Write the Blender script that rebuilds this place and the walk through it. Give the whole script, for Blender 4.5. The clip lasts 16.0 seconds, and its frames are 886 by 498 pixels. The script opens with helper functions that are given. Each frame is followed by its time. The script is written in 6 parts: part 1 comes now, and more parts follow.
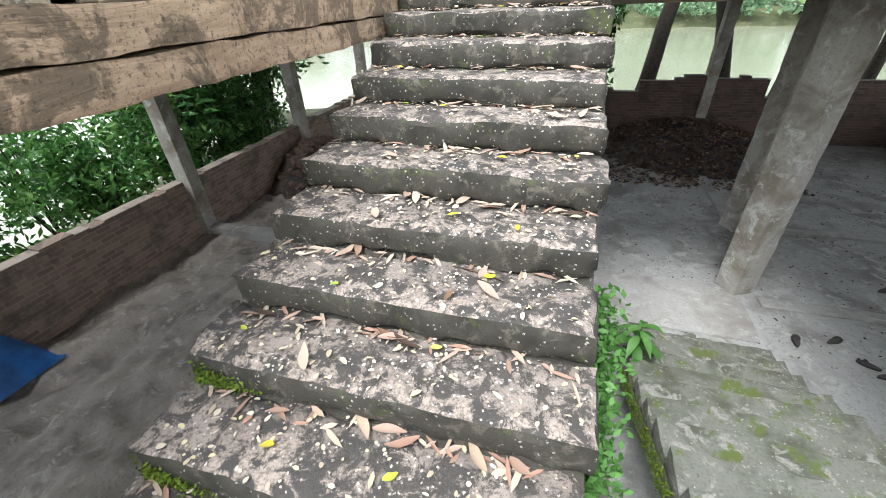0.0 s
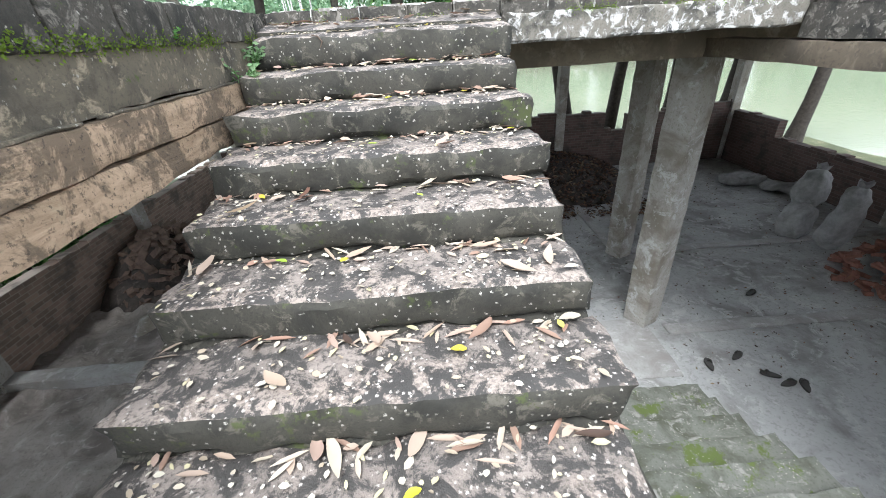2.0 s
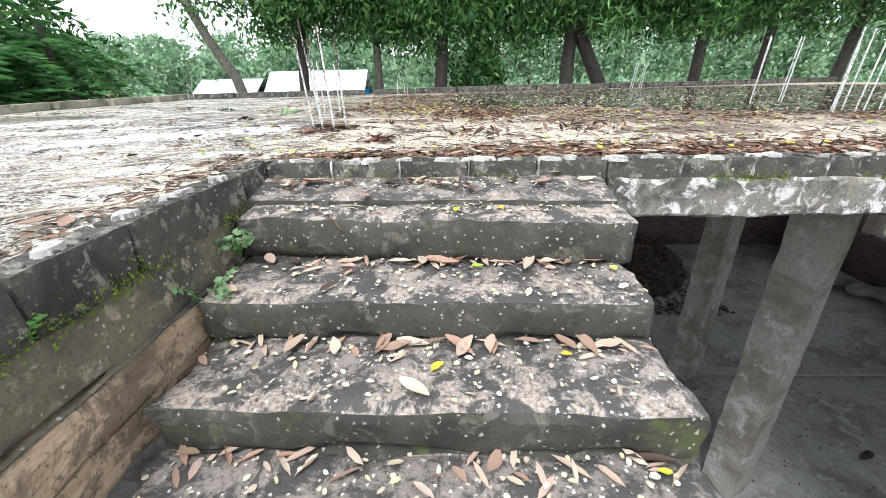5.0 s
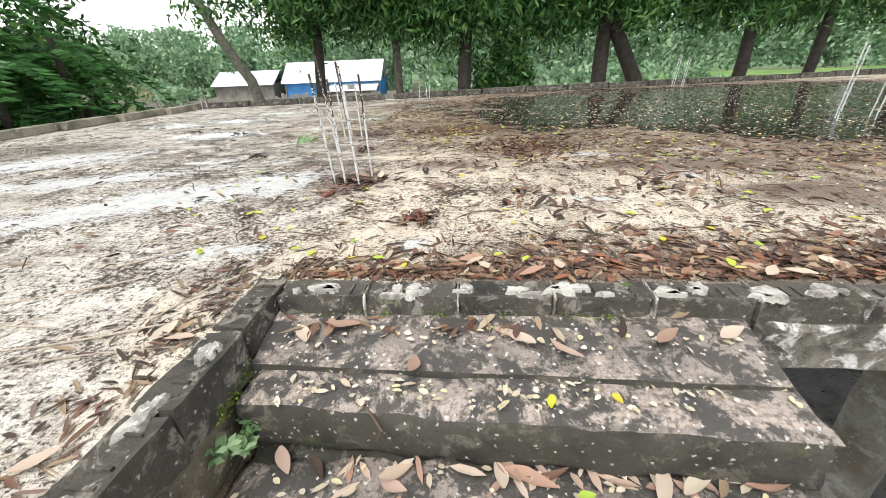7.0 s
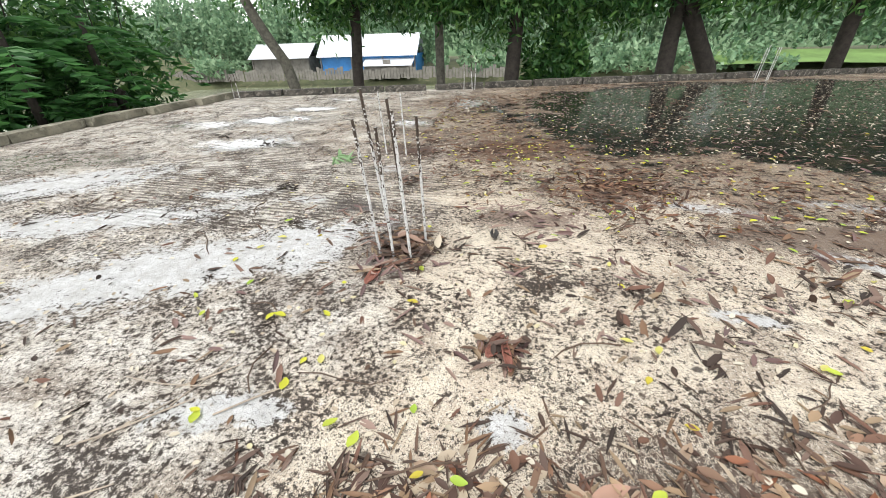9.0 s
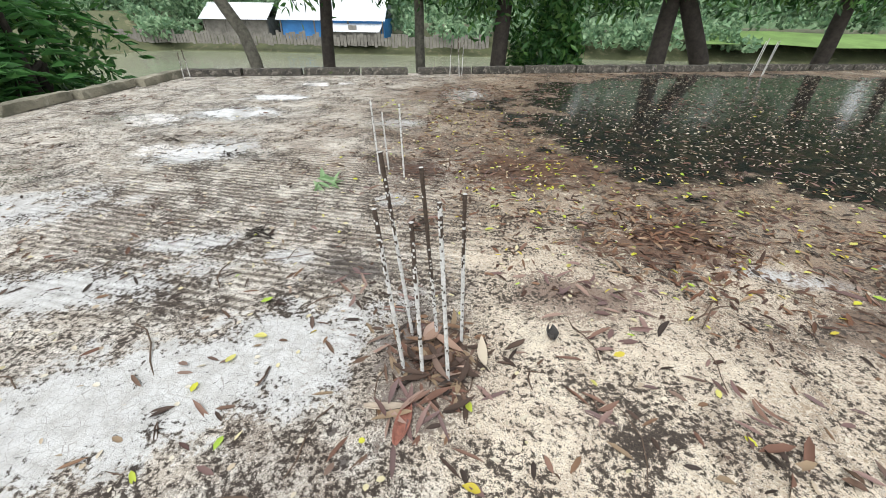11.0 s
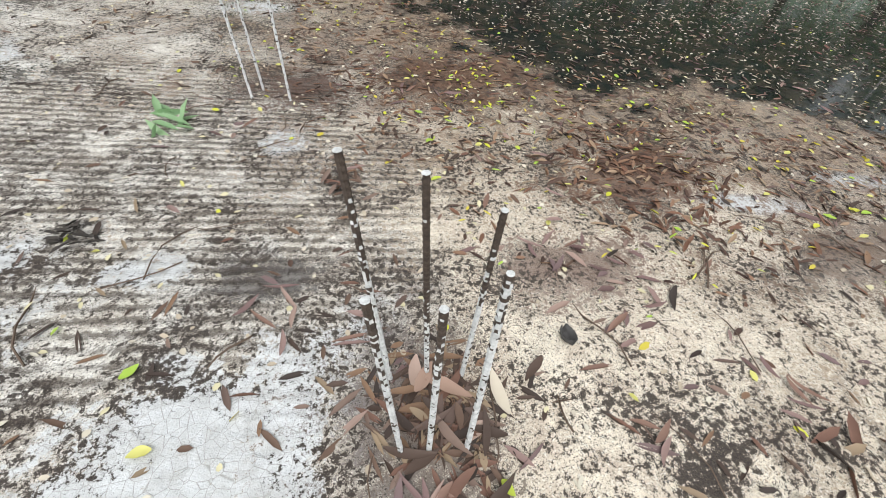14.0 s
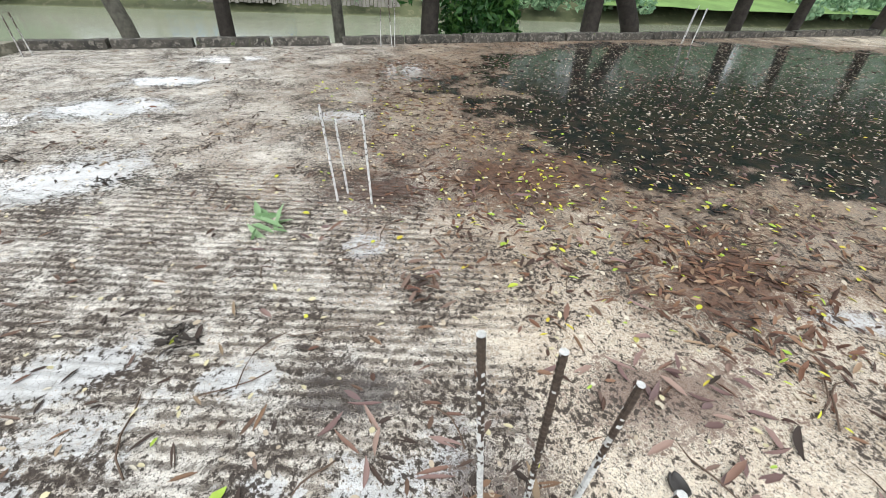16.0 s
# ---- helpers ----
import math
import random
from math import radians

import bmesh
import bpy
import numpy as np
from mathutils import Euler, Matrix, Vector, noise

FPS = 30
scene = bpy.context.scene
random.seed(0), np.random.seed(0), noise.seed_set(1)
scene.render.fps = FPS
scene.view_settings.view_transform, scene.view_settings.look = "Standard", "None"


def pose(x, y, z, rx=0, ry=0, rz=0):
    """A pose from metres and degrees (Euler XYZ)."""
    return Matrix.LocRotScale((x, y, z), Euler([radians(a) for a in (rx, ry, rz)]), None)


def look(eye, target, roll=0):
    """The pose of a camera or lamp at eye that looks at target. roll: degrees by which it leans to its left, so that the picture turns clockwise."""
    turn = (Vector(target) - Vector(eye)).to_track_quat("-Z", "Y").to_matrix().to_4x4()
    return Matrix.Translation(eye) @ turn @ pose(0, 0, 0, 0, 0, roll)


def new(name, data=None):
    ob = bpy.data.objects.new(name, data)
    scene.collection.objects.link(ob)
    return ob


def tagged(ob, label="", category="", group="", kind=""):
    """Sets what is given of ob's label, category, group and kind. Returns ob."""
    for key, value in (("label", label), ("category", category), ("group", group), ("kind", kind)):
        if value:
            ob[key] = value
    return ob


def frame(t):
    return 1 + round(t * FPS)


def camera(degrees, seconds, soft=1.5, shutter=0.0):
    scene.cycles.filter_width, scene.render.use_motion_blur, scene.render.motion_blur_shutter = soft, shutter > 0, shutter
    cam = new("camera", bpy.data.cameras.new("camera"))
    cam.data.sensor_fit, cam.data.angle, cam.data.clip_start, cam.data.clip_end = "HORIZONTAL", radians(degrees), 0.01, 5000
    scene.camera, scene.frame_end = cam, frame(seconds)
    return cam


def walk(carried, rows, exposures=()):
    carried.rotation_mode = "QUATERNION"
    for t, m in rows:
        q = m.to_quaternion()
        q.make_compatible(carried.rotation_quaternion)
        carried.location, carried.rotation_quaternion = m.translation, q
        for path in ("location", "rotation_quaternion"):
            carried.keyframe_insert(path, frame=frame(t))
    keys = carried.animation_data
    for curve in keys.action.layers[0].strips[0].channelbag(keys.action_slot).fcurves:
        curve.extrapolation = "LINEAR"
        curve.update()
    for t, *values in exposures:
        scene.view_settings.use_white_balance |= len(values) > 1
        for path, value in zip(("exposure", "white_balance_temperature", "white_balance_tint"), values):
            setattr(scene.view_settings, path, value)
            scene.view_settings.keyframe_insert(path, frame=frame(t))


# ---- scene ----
cam = camera(96.6, 16.0, 0.7, 0.1)
PATH = [
    (0, (1.003, 0.494, 1.78), (0.495, 2.092, 0.691), -2.4),
    (0.5, (0.934, 0.744, 1.84), (0.553, 2.418, 0.815), -3.2),
    (1, (0.782, 0.997, 1.874), (0.548, 2.724, 0.894), -2.0),
    (1.5, (0.657, 1.234, 1.918), (0.618, 3.019, 1.019), -3.6),
    (2, (0.632, 1.565, 2.004), (0.668, 3.317, 1.04), -3.7),
    (2.5, (0.609, 1.842, 2.116), (0.68, 3.575, 1.12), -2.4),
    (3, (0.568, 2.075, 2.226), (0.748, 3.789, 1.213), -1.9),
    (3.5, (0.582, 2.337, 2.34), (0.74, 4.1, 1.409), -3.0),
    (4, (0.606, 2.567, 2.492), (0.606, 4.385, 1.657), -0.4),
    (4.2, (0.577, 2.664, 2.52), (0.538, 4.5, 1.729), -1.1),
    (6.3, (0.363, 3.487, 2.833), (0.241, 5.287, 1.969), -0.4),
    (6.5, (0.312, 3.565, 2.894), (0.216, 5.362, 2.02), -1.3),
    (7, (0.254, 3.793, 2.992), (0.092, 5.595, 2.138), -2.4),
    (7.5, (0.191, 4.031, 3.102), (-0.104, 5.81, 2.236), -1.7),
    (8, (0.106, 4.2, 3.142), (-0.173, 5.977, 2.267), -1.0),
    (8.5, (-0.004, 4.401, 3.236), (-0.223, 6.152, 2.295), -2.0),
    (9, (-0.087, 4.685, 3.313), (-0.384, 6.42, 2.363), -1.9),
    (9.5, (-0.18, 4.881, 3.37), (-0.485, 6.616, 2.423), -1.2),
    (9.7, (-0.235, 4.965, 3.403), (-0.49, 6.699, 2.439), -0.6),
    (11.8, (-0.722, 5.801, 3.551), (-0.714, 7.327, 2.257), 2.5),
    (12, (-0.765, 5.86, 3.53), (-0.637, 7.304, 2.153), 2.1),
    (12.5, (-0.864, 5.982, 3.506), (-0.586, 7.365, 2.088), 1.6),
    (13, (-0.877, 6.114, 3.473), (-0.5, 7.455, 2.037), 4.3),
    (13.5, (-0.872, 6.243, 3.447), (-0.497, 7.566, 1.995), 4.8),
    (14, (-0.877, 6.298, 3.44), (-0.436, 7.607, 1.994), 7.8),
    (14.5, (-0.905, 6.328, 3.434), (-0.417, 7.621, 1.988), 7.7),
    (15, (-0.933, 6.354, 3.441), (-0.475, 7.691, 2.026), 7.7),
    (15.5, (-0.968, 6.391, 3.479), (-0.614, 7.815, 2.12), 6.2),
    (16, (-1.016, 6.451, 3.559), (-0.781, 8.039, 2.367), 2.8),
]
EXPOSURES = [(0, 2.0, 6200, 8), (1.5, 2.0, 6000, 8), (3.5, 1.93, 5900, 8), (5.0, 1.64, 6100, 8), (6.5, 1.37, 6400, 8), (7.5, 1.24, 6600, 9), (9.0, 1.12, 6500, 9), (9.7, 1.12, 6500, 9), (12.0, 0.92, 6350, 8), (16.0, 1.1, 6250, 8)]
walk(cam, [(t, look(eye, target, roll)) for t, eye, target, roll in PATH], EXPOSURES)

# ---- world, sun, exposure ----
world = bpy.data.worlds.new("overcast_sky")
scene.world = world
world.use_nodes = True
wn = world.node_tree
sky = wn.nodes.new("ShaderNodeTexSky")
sky.sky_type = "NISHITA"
sky.sun_disc = False
sky.sun_elevation, sky.sun_rotation = radians(62), radians(200)
sky.air_density, sky.dust_density, sky.ozone_density = 1.0, 1.0, 1.0
grey = wn.nodes.new("ShaderNodeHueSaturation")
grey.inputs["Saturation"].default_value = 0.12
wn.links.new(sky.outputs[0], grey.inputs["Color"])
wn.links.new(grey.outputs[0], wn.nodes["Background"].inputs["Color"])
wn.nodes["Background"].inputs["Strength"].default_value = 0.15
sun = new("sun", bpy.data.lights.new("sun", "SUN"))
sun.data.energy, sun.data.angle, sun.data.color = 1.0, radians(25), (1.0, 0.975, 0.94)
sun.matrix_world = look((0, 0, 30), (8.2 * math.sin(radians(20)), 8.2 * math.cos(radians(20)), 14))


# ---- node helpers ----
def shader(name):
    m = bpy.data.materials.new(name)
    m.use_nodes = True
    nt = m.node_tree
    geo = nt.nodes.new("ShaderNodeNewGeometry")
    return m, nt, nt.nodes["Principled BSDF"], geo.outputs["Position"]


def put(nt, socket, value):
    if hasattr(value, "is_output"):
        nt.links.new(value, socket)
    elif isinstance(value, tuple) and len(value) == 3 and socket.type == "RGBA":
        socket.default_value = (*value, 1)
    else:
        socket.default_value = value


def grain(nt, vec, scale, detail=4.0, rough=0.6, warp=0.0):
    n = nt.nodes.new("ShaderNodeTexNoise")
    nt.links.new(vec, n.inputs["Vector"])
    for key, value in (("Scale", scale), ("Detail", detail), ("Roughness", rough), ("Distortion", warp)):
        n.inputs[key].default_value = value
    return n.outputs["Fac"]


def cells(nt, vec, scale, feature="F1", rand=1.0):
    n = nt.nodes.new("ShaderNodeTexVoronoi")
    n.feature = feature
    nt.links.new(vec, n.inputs["Vector"])
    n.inputs["Scale"].default_value, n.inputs["Randomness"].default_value = scale, rand
    return n.outputs["Distance"]


def stretch(nt, vec, scale, turn=0.0, shift=(0, 0, 0)):
    n = nt.nodes.new("ShaderNodeMapping")
    nt.links.new(vec, n.inputs["Vector"])
    n.inputs["Scale"].default_value, n.inputs["Rotation"].default_value = scale, (0, 0, radians(turn))
    n.inputs["Location"].default_value = shift
    return n.outputs[0]


def calc(nt, op, a, b=0.0):
    n = nt.nodes.new("ShaderNodeMath")
    n.operation = op
    put(nt, n.inputs[0], a)
    put(nt, n.inputs[1], b)
    return n.outputs[0]


def step(nt, fac, low, high):
    n = nt.nodes.new("ShaderNodeMapRange")
    n.interpolation_type = "SMOOTHSTEP"
    put(nt, n.inputs["Value"], fac)
    n.inputs["From Min"].default_value, n.inputs["From Max"].default_value = low, high
    return n.outputs[0]


def blend(nt, fac, a, b):
    n = nt.nodes.new("ShaderNodeMix")
    n.data_type = "RGBA"
    put(nt, n.inputs[0], fac)
    put(nt, n.inputs[6], a)
    put(nt, n.inputs[7], b)
    return n.outputs[2]


def relief(nt, bsdf, height, strength=0.5, distance=0.01):
    n = nt.nodes.new("ShaderNodeBump")
    n.inputs["Strength"].default_value, n.inputs["Distance"].default_value = strength, distance
    nt.links.new(height, n.inputs["Height"])
    nt.links.new(n.outputs[0], bsdf.inputs["Normal"])


def axis(nt, vec, i):
    n = nt.nodes.new("ShaderNodeSeparateXYZ")
    nt.links.new(vec, n.inputs[0])
    return n.outputs[i]


def ellipse(nt, vec, cx, cy, rx, ry, turn=0.0):
    """1 on the rim, 0 in the middle."""
    n = nt.nodes.new("ShaderNodeMapping")
    n.vector_type = "TEXTURE"
    nt.links.new(vec, n.inputs["Vector"])
    n.inputs["Location"].default_value = (cx, cy, 0)
    n.inputs["Rotation"].default_value = (0, 0, radians(turn))
    n.inputs["Scale"].default_value = (rx, ry, 1e6)
    v = nt.nodes.new("ShaderNodeVectorMath")
    v.operation = "LENGTH"
    nt.links.new(n.outputs[0], v.inputs[0])
    return v.outputs["Value"]


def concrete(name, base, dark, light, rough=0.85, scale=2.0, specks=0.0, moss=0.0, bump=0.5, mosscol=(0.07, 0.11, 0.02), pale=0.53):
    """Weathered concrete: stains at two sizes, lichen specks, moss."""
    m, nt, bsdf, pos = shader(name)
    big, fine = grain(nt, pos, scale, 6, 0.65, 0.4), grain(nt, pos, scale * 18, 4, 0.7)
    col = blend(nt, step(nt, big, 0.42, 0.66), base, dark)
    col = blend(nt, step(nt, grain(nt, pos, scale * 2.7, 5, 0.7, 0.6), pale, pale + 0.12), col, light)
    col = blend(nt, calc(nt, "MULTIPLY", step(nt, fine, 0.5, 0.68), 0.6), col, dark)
    if moss:
        col = blend(nt, step(nt, grain(nt, stretch(nt, pos, (1, 1, 1), 0, (7, 3, 1)), scale * 1.5, 6, 0.7), 0.72 - moss, 0.8 - moss), col, mosscol)
    if specks:
        lump = calc(nt, "MULTIPLY", step(nt, calc(nt, "ADD", cells(nt, pos, 30), calc(nt, "MULTIPLY", grain(nt, pos, 130, 3, 0.7), 0.7)), 0.55, 0.44),
                    step(nt, grain(nt, pos, scale * 2.2, 3), 0.62 - specks, 0.70 - specks))
        col = blend(nt, lump, col, (0.42, 0.395, 0.35))
    put(nt, bsdf.inputs["Base Color"], col)
    put(nt, bsdf.inputs["Roughness"], rough)
    relief(nt, bsdf, calc(nt, "ADD", fine, calc(nt, "MULTIPLY", big, 2.0)), bump, 0.008)
    return m


def plain(name, col, rough=0.6, metal=0.0, vary=0.35, scale=14.0, bump=0.25):
    """One colour with grain and grime."""
    m, nt, bsdf, pos = shader(name)
    n = grain(nt, pos, scale, 5, 0.65)
    put(nt, bsdf.inputs["Base Color"], blend(nt, step(nt, n, 0.3, 0.75), col, tuple(c * (1 - vary) for c in col)))
    bsdf.inputs["Roughness"].default_value, bsdf.inputs["Metallic"].default_value = rough, metal
    relief(nt, bsdf, grain(nt, pos, scale * 5, 3), bump, 0.004)
    return m


def foliage(name, cols, rough=0.5, through_light=0.35):
    """Leaves: colours drawn leaf by leaf, with light shining through."""
    m, nt, bsdf, pos = shader(name)
    geo = nt.nodes.new("ShaderNodeNewGeometry")
    r = nt.nodes.new("ShaderNodeValToRGB")
    r.color_ramp.interpolation = "CONSTANT" if len(cols) > 3 else "LINEAR"
    while len(r.color_ramp.elements) < len(cols):
        r.color_ramp.elements.new(0.5)
    for i, c in enumerate(cols):
        r.color_ramp.elements[i].position = i / len(cols) if len(cols) > 3 else i / max(1, len(cols) - 1)
        r.color_ramp.elements[i].color = (*c, 1)
    info = nt.nodes.new("ShaderNodeObjectInfo")
    mixed = calc(nt, "FRACT", calc(nt, "ADD", geo.outputs["Random Per Island"], info.outputs["Random"]))
    nt.links.new(mixed, r.inputs[0])
    col = blend(nt, calc(nt, "MULTIPLY", grain(nt, pos, 9, 3), 0.5), r.outputs[0], tuple(c * 0.5 for c in cols[0]))
    put(nt, bsdf.inputs["Base Color"], col)
    bsdf.inputs["Roughness"].default_value = rough
    bsdf.inputs["Specular IOR Level"].default_value = 0.3
    if through_light:
        tr, mixer = nt.nodes.new("ShaderNodeBsdfTranslucent"), nt.nodes.new("ShaderNodeMixShader")
        put(nt, tr.inputs["Color"], col)
        mixer.inputs[0].default_value = through_light
        nt.links.new(bsdf.outputs[0], mixer.inputs[1])
        nt.links.new(tr.outputs[0], mixer.inputs[2])
        nt.links.new(mixer.outputs[0], nt.nodes["Material Output"].inputs["Surface"])
    return m


# ---- materials ----
def roof_material():
    """Weathered screed: tan and pale ground, algae grit, raked ridges, bare cement patches, painted puddle glare,
    tannin stains, a shallow pool.
    """
    m, nt, bsdf, pos = shader("weathered_roof_screed")
    warp = grain(nt, pos, 1.1, 5, 0.65)
    bend = calc(nt, "SUBTRACT", warp, 0.5)
    fine, mid, tiny = grain(nt, pos, 24, 6, 0.75), grain(nt, pos, 5.5, 6, 0.72, 0.5), grain(nt, pos, 150, 3, 0.7)
    grit = grain(nt, pos, 46, 5, 0.8)
    rag = calc(nt, "SUBTRACT", grit, 0.5)
    lump = calc(nt, "SUBTRACT", mid, 0.5)
    density = calc(nt, "SUBTRACT", grain(nt, stretch(nt, pos, (1, 1, 1), 0, (4, 9, 0)), 1.9, 5, 0.7, 0.5), 0.5)
    left = step(nt, calc(nt, "ADD", axis(nt, pos, 0), calc(nt, "MULTIPLY", bend, 2.2)), -0.35, -1.15)
    tan = blend(nt, step(nt, mid, 0.38, 0.62), (0.76, 0.675, 0.54), (0.55, 0.46, 0.36))
    pale = blend(nt, step(nt, mid, 0.4, 0.6), (0.69, 0.655, 0.59), (0.46, 0.41, 0.345))
    col = blend(nt, left, tan, pale)
    # thin smears drawn out by the trowel
    streak = grain(nt, stretch(nt, pos, (6.5, 30, 1), 7), 1.0, 5, 0.7, 1.2)
    lines = calc(nt, "MULTIPLY", step(nt, calc(nt, "ADD", streak, calc(nt, "MULTIPLY", rag, 0.9)), 0.49, 0.53), step(nt, grain(nt, pos, 0.9, 3), 0.36, 0.5))
    col = blend(nt, calc(nt, "MULTIPLY", lines, calc(nt, "ADD", calc(nt, "MULTIPLY", left, 0.36), 0.14)), col, (0.10, 0.078, 0.062))
    col = blend(nt, calc(nt, "MULTIPLY", step(nt, grain(nt, pos, 2.1, 5, 0.7, 0.7), 0.53, 0.63), 0.42), col, (0.17, 0.125, 0.095))
    # pale grains and dark algae grit, thicker in some places
    col = blend(nt, calc(nt, "MULTIPLY", step(nt, grain(nt, stretch(nt, pos, (1, 1, 1), 0, (2, 5, 1)), 95, 3, 0.7), 0.56, 0.61), 0.75), col, (0.80, 0.75, 0.66))
    thick = calc(nt, "ADD", grit, calc(nt, "ADD", calc(nt, "MULTIPLY", density, 0.42), calc(nt, "MULTIPLY", lump, 0.30)))
    col = blend(nt, calc(nt, "MULTIPLY", step(nt, thick, 0.532, 0.552), 0.94), col, (0.04, 0.03, 0.024))
    col = blend(nt, calc(nt, "MULTIPLY", step(nt, calc(nt, "ADD", tiny, calc(nt, "MULTIPLY", density, 0.25)), 0.56, 0.59), 0.85), col, (0.04, 0.032, 0.028))
    blot = calc(nt, "MULTIPLY", step(nt, calc(nt, "ADD", cells(nt, pos, 7), calc(nt, "MULTIPLY", fine, 0.25)), 0.30, 0.25), step(nt, grain(nt, pos, 2.6, 3), 0.52, 0.6))
    col = blend(nt, calc(nt, "MULTIPLY", blot, 0.85), col, (0.045, 0.036, 0.032))
    # raked ridges
    wave = nt.nodes.new("ShaderNodeTexWave")
    wave.bands_direction = "Y"
    nt.links.new(stretch(nt, pos, (1, 1, 1), 8), wave.inputs["Vector"])
    for key, value in (("Scale", 5.6), ("Distortion", 3.6), ("Detail", 5.0), ("Detail Scale", 2.2), ("Detail Roughness", 0.75)):
        wave.inputs[key].default_value = value
    field = step(nt, calc(nt, "ADD", ellipse(nt, pos, -2.15, 8.05, 1.75, 1.25, -6), calc(nt, "MULTIPLY", bend, 2.0)), 1.1, 0.75)
    groove = step(nt, calc(nt, "ADD", wave.outputs["Fac"], calc(nt, "MULTIPLY", rag, 4.2)), 0.40, 0.27)
    raked = calc(nt, "MULTIPLY", calc(nt, "MULTIPLY", field, groove), step(nt, calc(nt, "ADD", mid, calc(nt, "MULTIPLY", density, 0.3)), 0.38, 0.48))
    col = blend(nt, calc(nt, "MULTIPLY", raked, 0.72), col, (0.07, 0.055, 0.044))
    # bare patches of pale cement skin; four beyond y=10 paint sky glare on puddles
    bare = None
    for cx, cy, rx, ry, turn in ((-1.95, 6.36, 1.25, 0.30, 33), (-1.34, 6.74, 0.40, 0.30, 10), (1.32, 7.54, 0.36, 0.09, -12), (1.80, 6.82, 0.24, 0.08, -35), (2.45, 7.6, 0.6, 0.10, -16),
                                 (-1.02, 5.5, 0.27, 0.07, 10), (-3.1, 6.9, 1.0, 0.2, 20), (-1.67, 7.48, 0.17, 0.08, 0), (-3.86, 10.9, 0.6, 0.32, 10), (-3.74, 11.96, 0.5, 0.22, 10), (-1.49, 10.64, 0.34, 0.22, 0), (-0.6, 12.6, 0.3, 0.6, 0),
                                 (-3.3, 9.3, 0.5, 0.3, 40), (-2.35, 7.55, 0.3, 0.12, 10), (-4.2, 7.7, 0.9, 0.35, 30), (-0.05, 5.56, 0.09, 0.09, 0), (1.0, 6.25, 0.14, 0.05, -10), (-1.2, 8.35, 0.14, 0.12, 0)):
        e = calc(nt, "ADD", ellipse(nt, pos, cx, cy, rx, ry, turn), calc(nt, "ADD", calc(nt, "MULTIPLY", lump, 3.4), calc(nt, "MULTIPLY", rag, 3.5)))
        e = step(nt, e, 0.98, 0.88)
        bare = e if bare is None else calc(nt, "MAXIMUM", bare, e)
    crack = step(nt, cells(nt, pos, 26, "DISTANCE_TO_EDGE"), 0.0, 0.035)
    skin_glare = blend(nt, step(nt, grain(nt, pos, 12, 5, 0.7), 0.35, 0.7), (0.62, 0.625, 0.62), (0.47, 0.465, 0.45))
    skin_glare = blend(nt, crack, (0.36, 0.35, 0.33), skin_glare)
    bare = calc(nt, "MULTIPLY", bare, step(nt, fine, 0.70, 0.62))
    col = blend(nt, calc(nt, "MULTIPLY", bare, 0.92), col, skin_glare)
    # rust-brown tannin stain round the pool, then standing water
    rim = calc(nt, "ADD", ellipse(nt, pos, 6.2, 11.6, 6.4, 4.15), calc(nt, "MULTIPLY", bend, 0.8))
    rim = calc(nt, "ADD", rim, calc(nt, "ADD", calc(nt, "MULTIPLY", lump, 0.16), calc(nt, "MULTIPLY", rag, 0.10)))
    stain = calc(nt, "ADD", rim, calc(nt, "ADD", calc(nt, "MULTIPLY", lump, 1.0), calc(nt, "MULTIPLY", rag, 2.0)))
    stain = calc(nt, "MULTIPLY", step(nt, stain, 1.40, 1.08), 0.80)
    speck = calc(nt, "MULTIPLY", step(nt, grit, 0.47, 0.42), 0.6)
    col = blend(nt, stain, col, blend(nt, speck, blend(nt, step(nt, mid, 0.4, 0.6), (0.15, 0.085, 0.05), (0.055, 0.036, 0.026)), (0.40, 0.31, 0.21)))
    for cx, cy, rx, ry, tone in ((-0.72, 6.72, 0.28, 0.36, (0.085, 0.056, 0.046)), (0.45, 4.9, 0.5, 0.7, (0.085, 0.058, 0.045)), (1.6, 5.35, 1.6, 0.3, (0.085, 0.058, 0.045)), (1.9, 7.1, 0.9, 0.32, (0.12, 0.08, 0.06)),
                                 (2.5, 6.3, 0.6, 0.35, (0.12, 0.08, 0.06)), (-1.18, 7.38, 0.24, 0.13, (0.034, 0.027, 0.028)), (0.75, 7.85, 0.55, 0.34, (0.095, 0.042, 0.025)),
                                 (0.0, 9.2, 0.7, 0.5, (0.095, 0.046, 0.028)), (-1.1, 9.0, 0.4, 0.25, (0.07, 0.036, 0.028)), (0.1, 7.25, 0.4, 0.2, (0.16, 0.105, 0.085))):
        e = calc(nt, "ADD", ellipse(nt, pos, cx, cy, rx, ry), calc(nt, "ADD", calc(nt, "MULTIPLY", lump, 3.4), calc(nt, "MULTIPLY", rag, 5.5)))
        col = blend(nt, calc(nt, "MULTIPLY", step(nt, e, 0.85, 0.7), 0.75), col, tone)
    wet = step(nt, rim, 1.02, 0.96)
    sheen = None
    for cx, cy, rx, ry in ((-3.85, 10.9, 0.6, 0.38), (-3.75, 11.95, 0.6, 0.25), (-0.8, 12.6, 0.5, 0.8), (-1.5, 10.6, 0.4, 0.3), (-5.2, 8.4, 1.1, 0.5), (-3.4, 9.3, 0.9, 0.3), (-4.9, 10.4, 0.7, 0.4), (-3.4, 13.3, 0.6, 0.4)):
        e = step(nt, calc(nt, "ADD", ellipse(nt, pos, cx, cy, rx, ry), calc(nt, "MULTIPLY", lump, 2.2)), 1.1, 0.7)
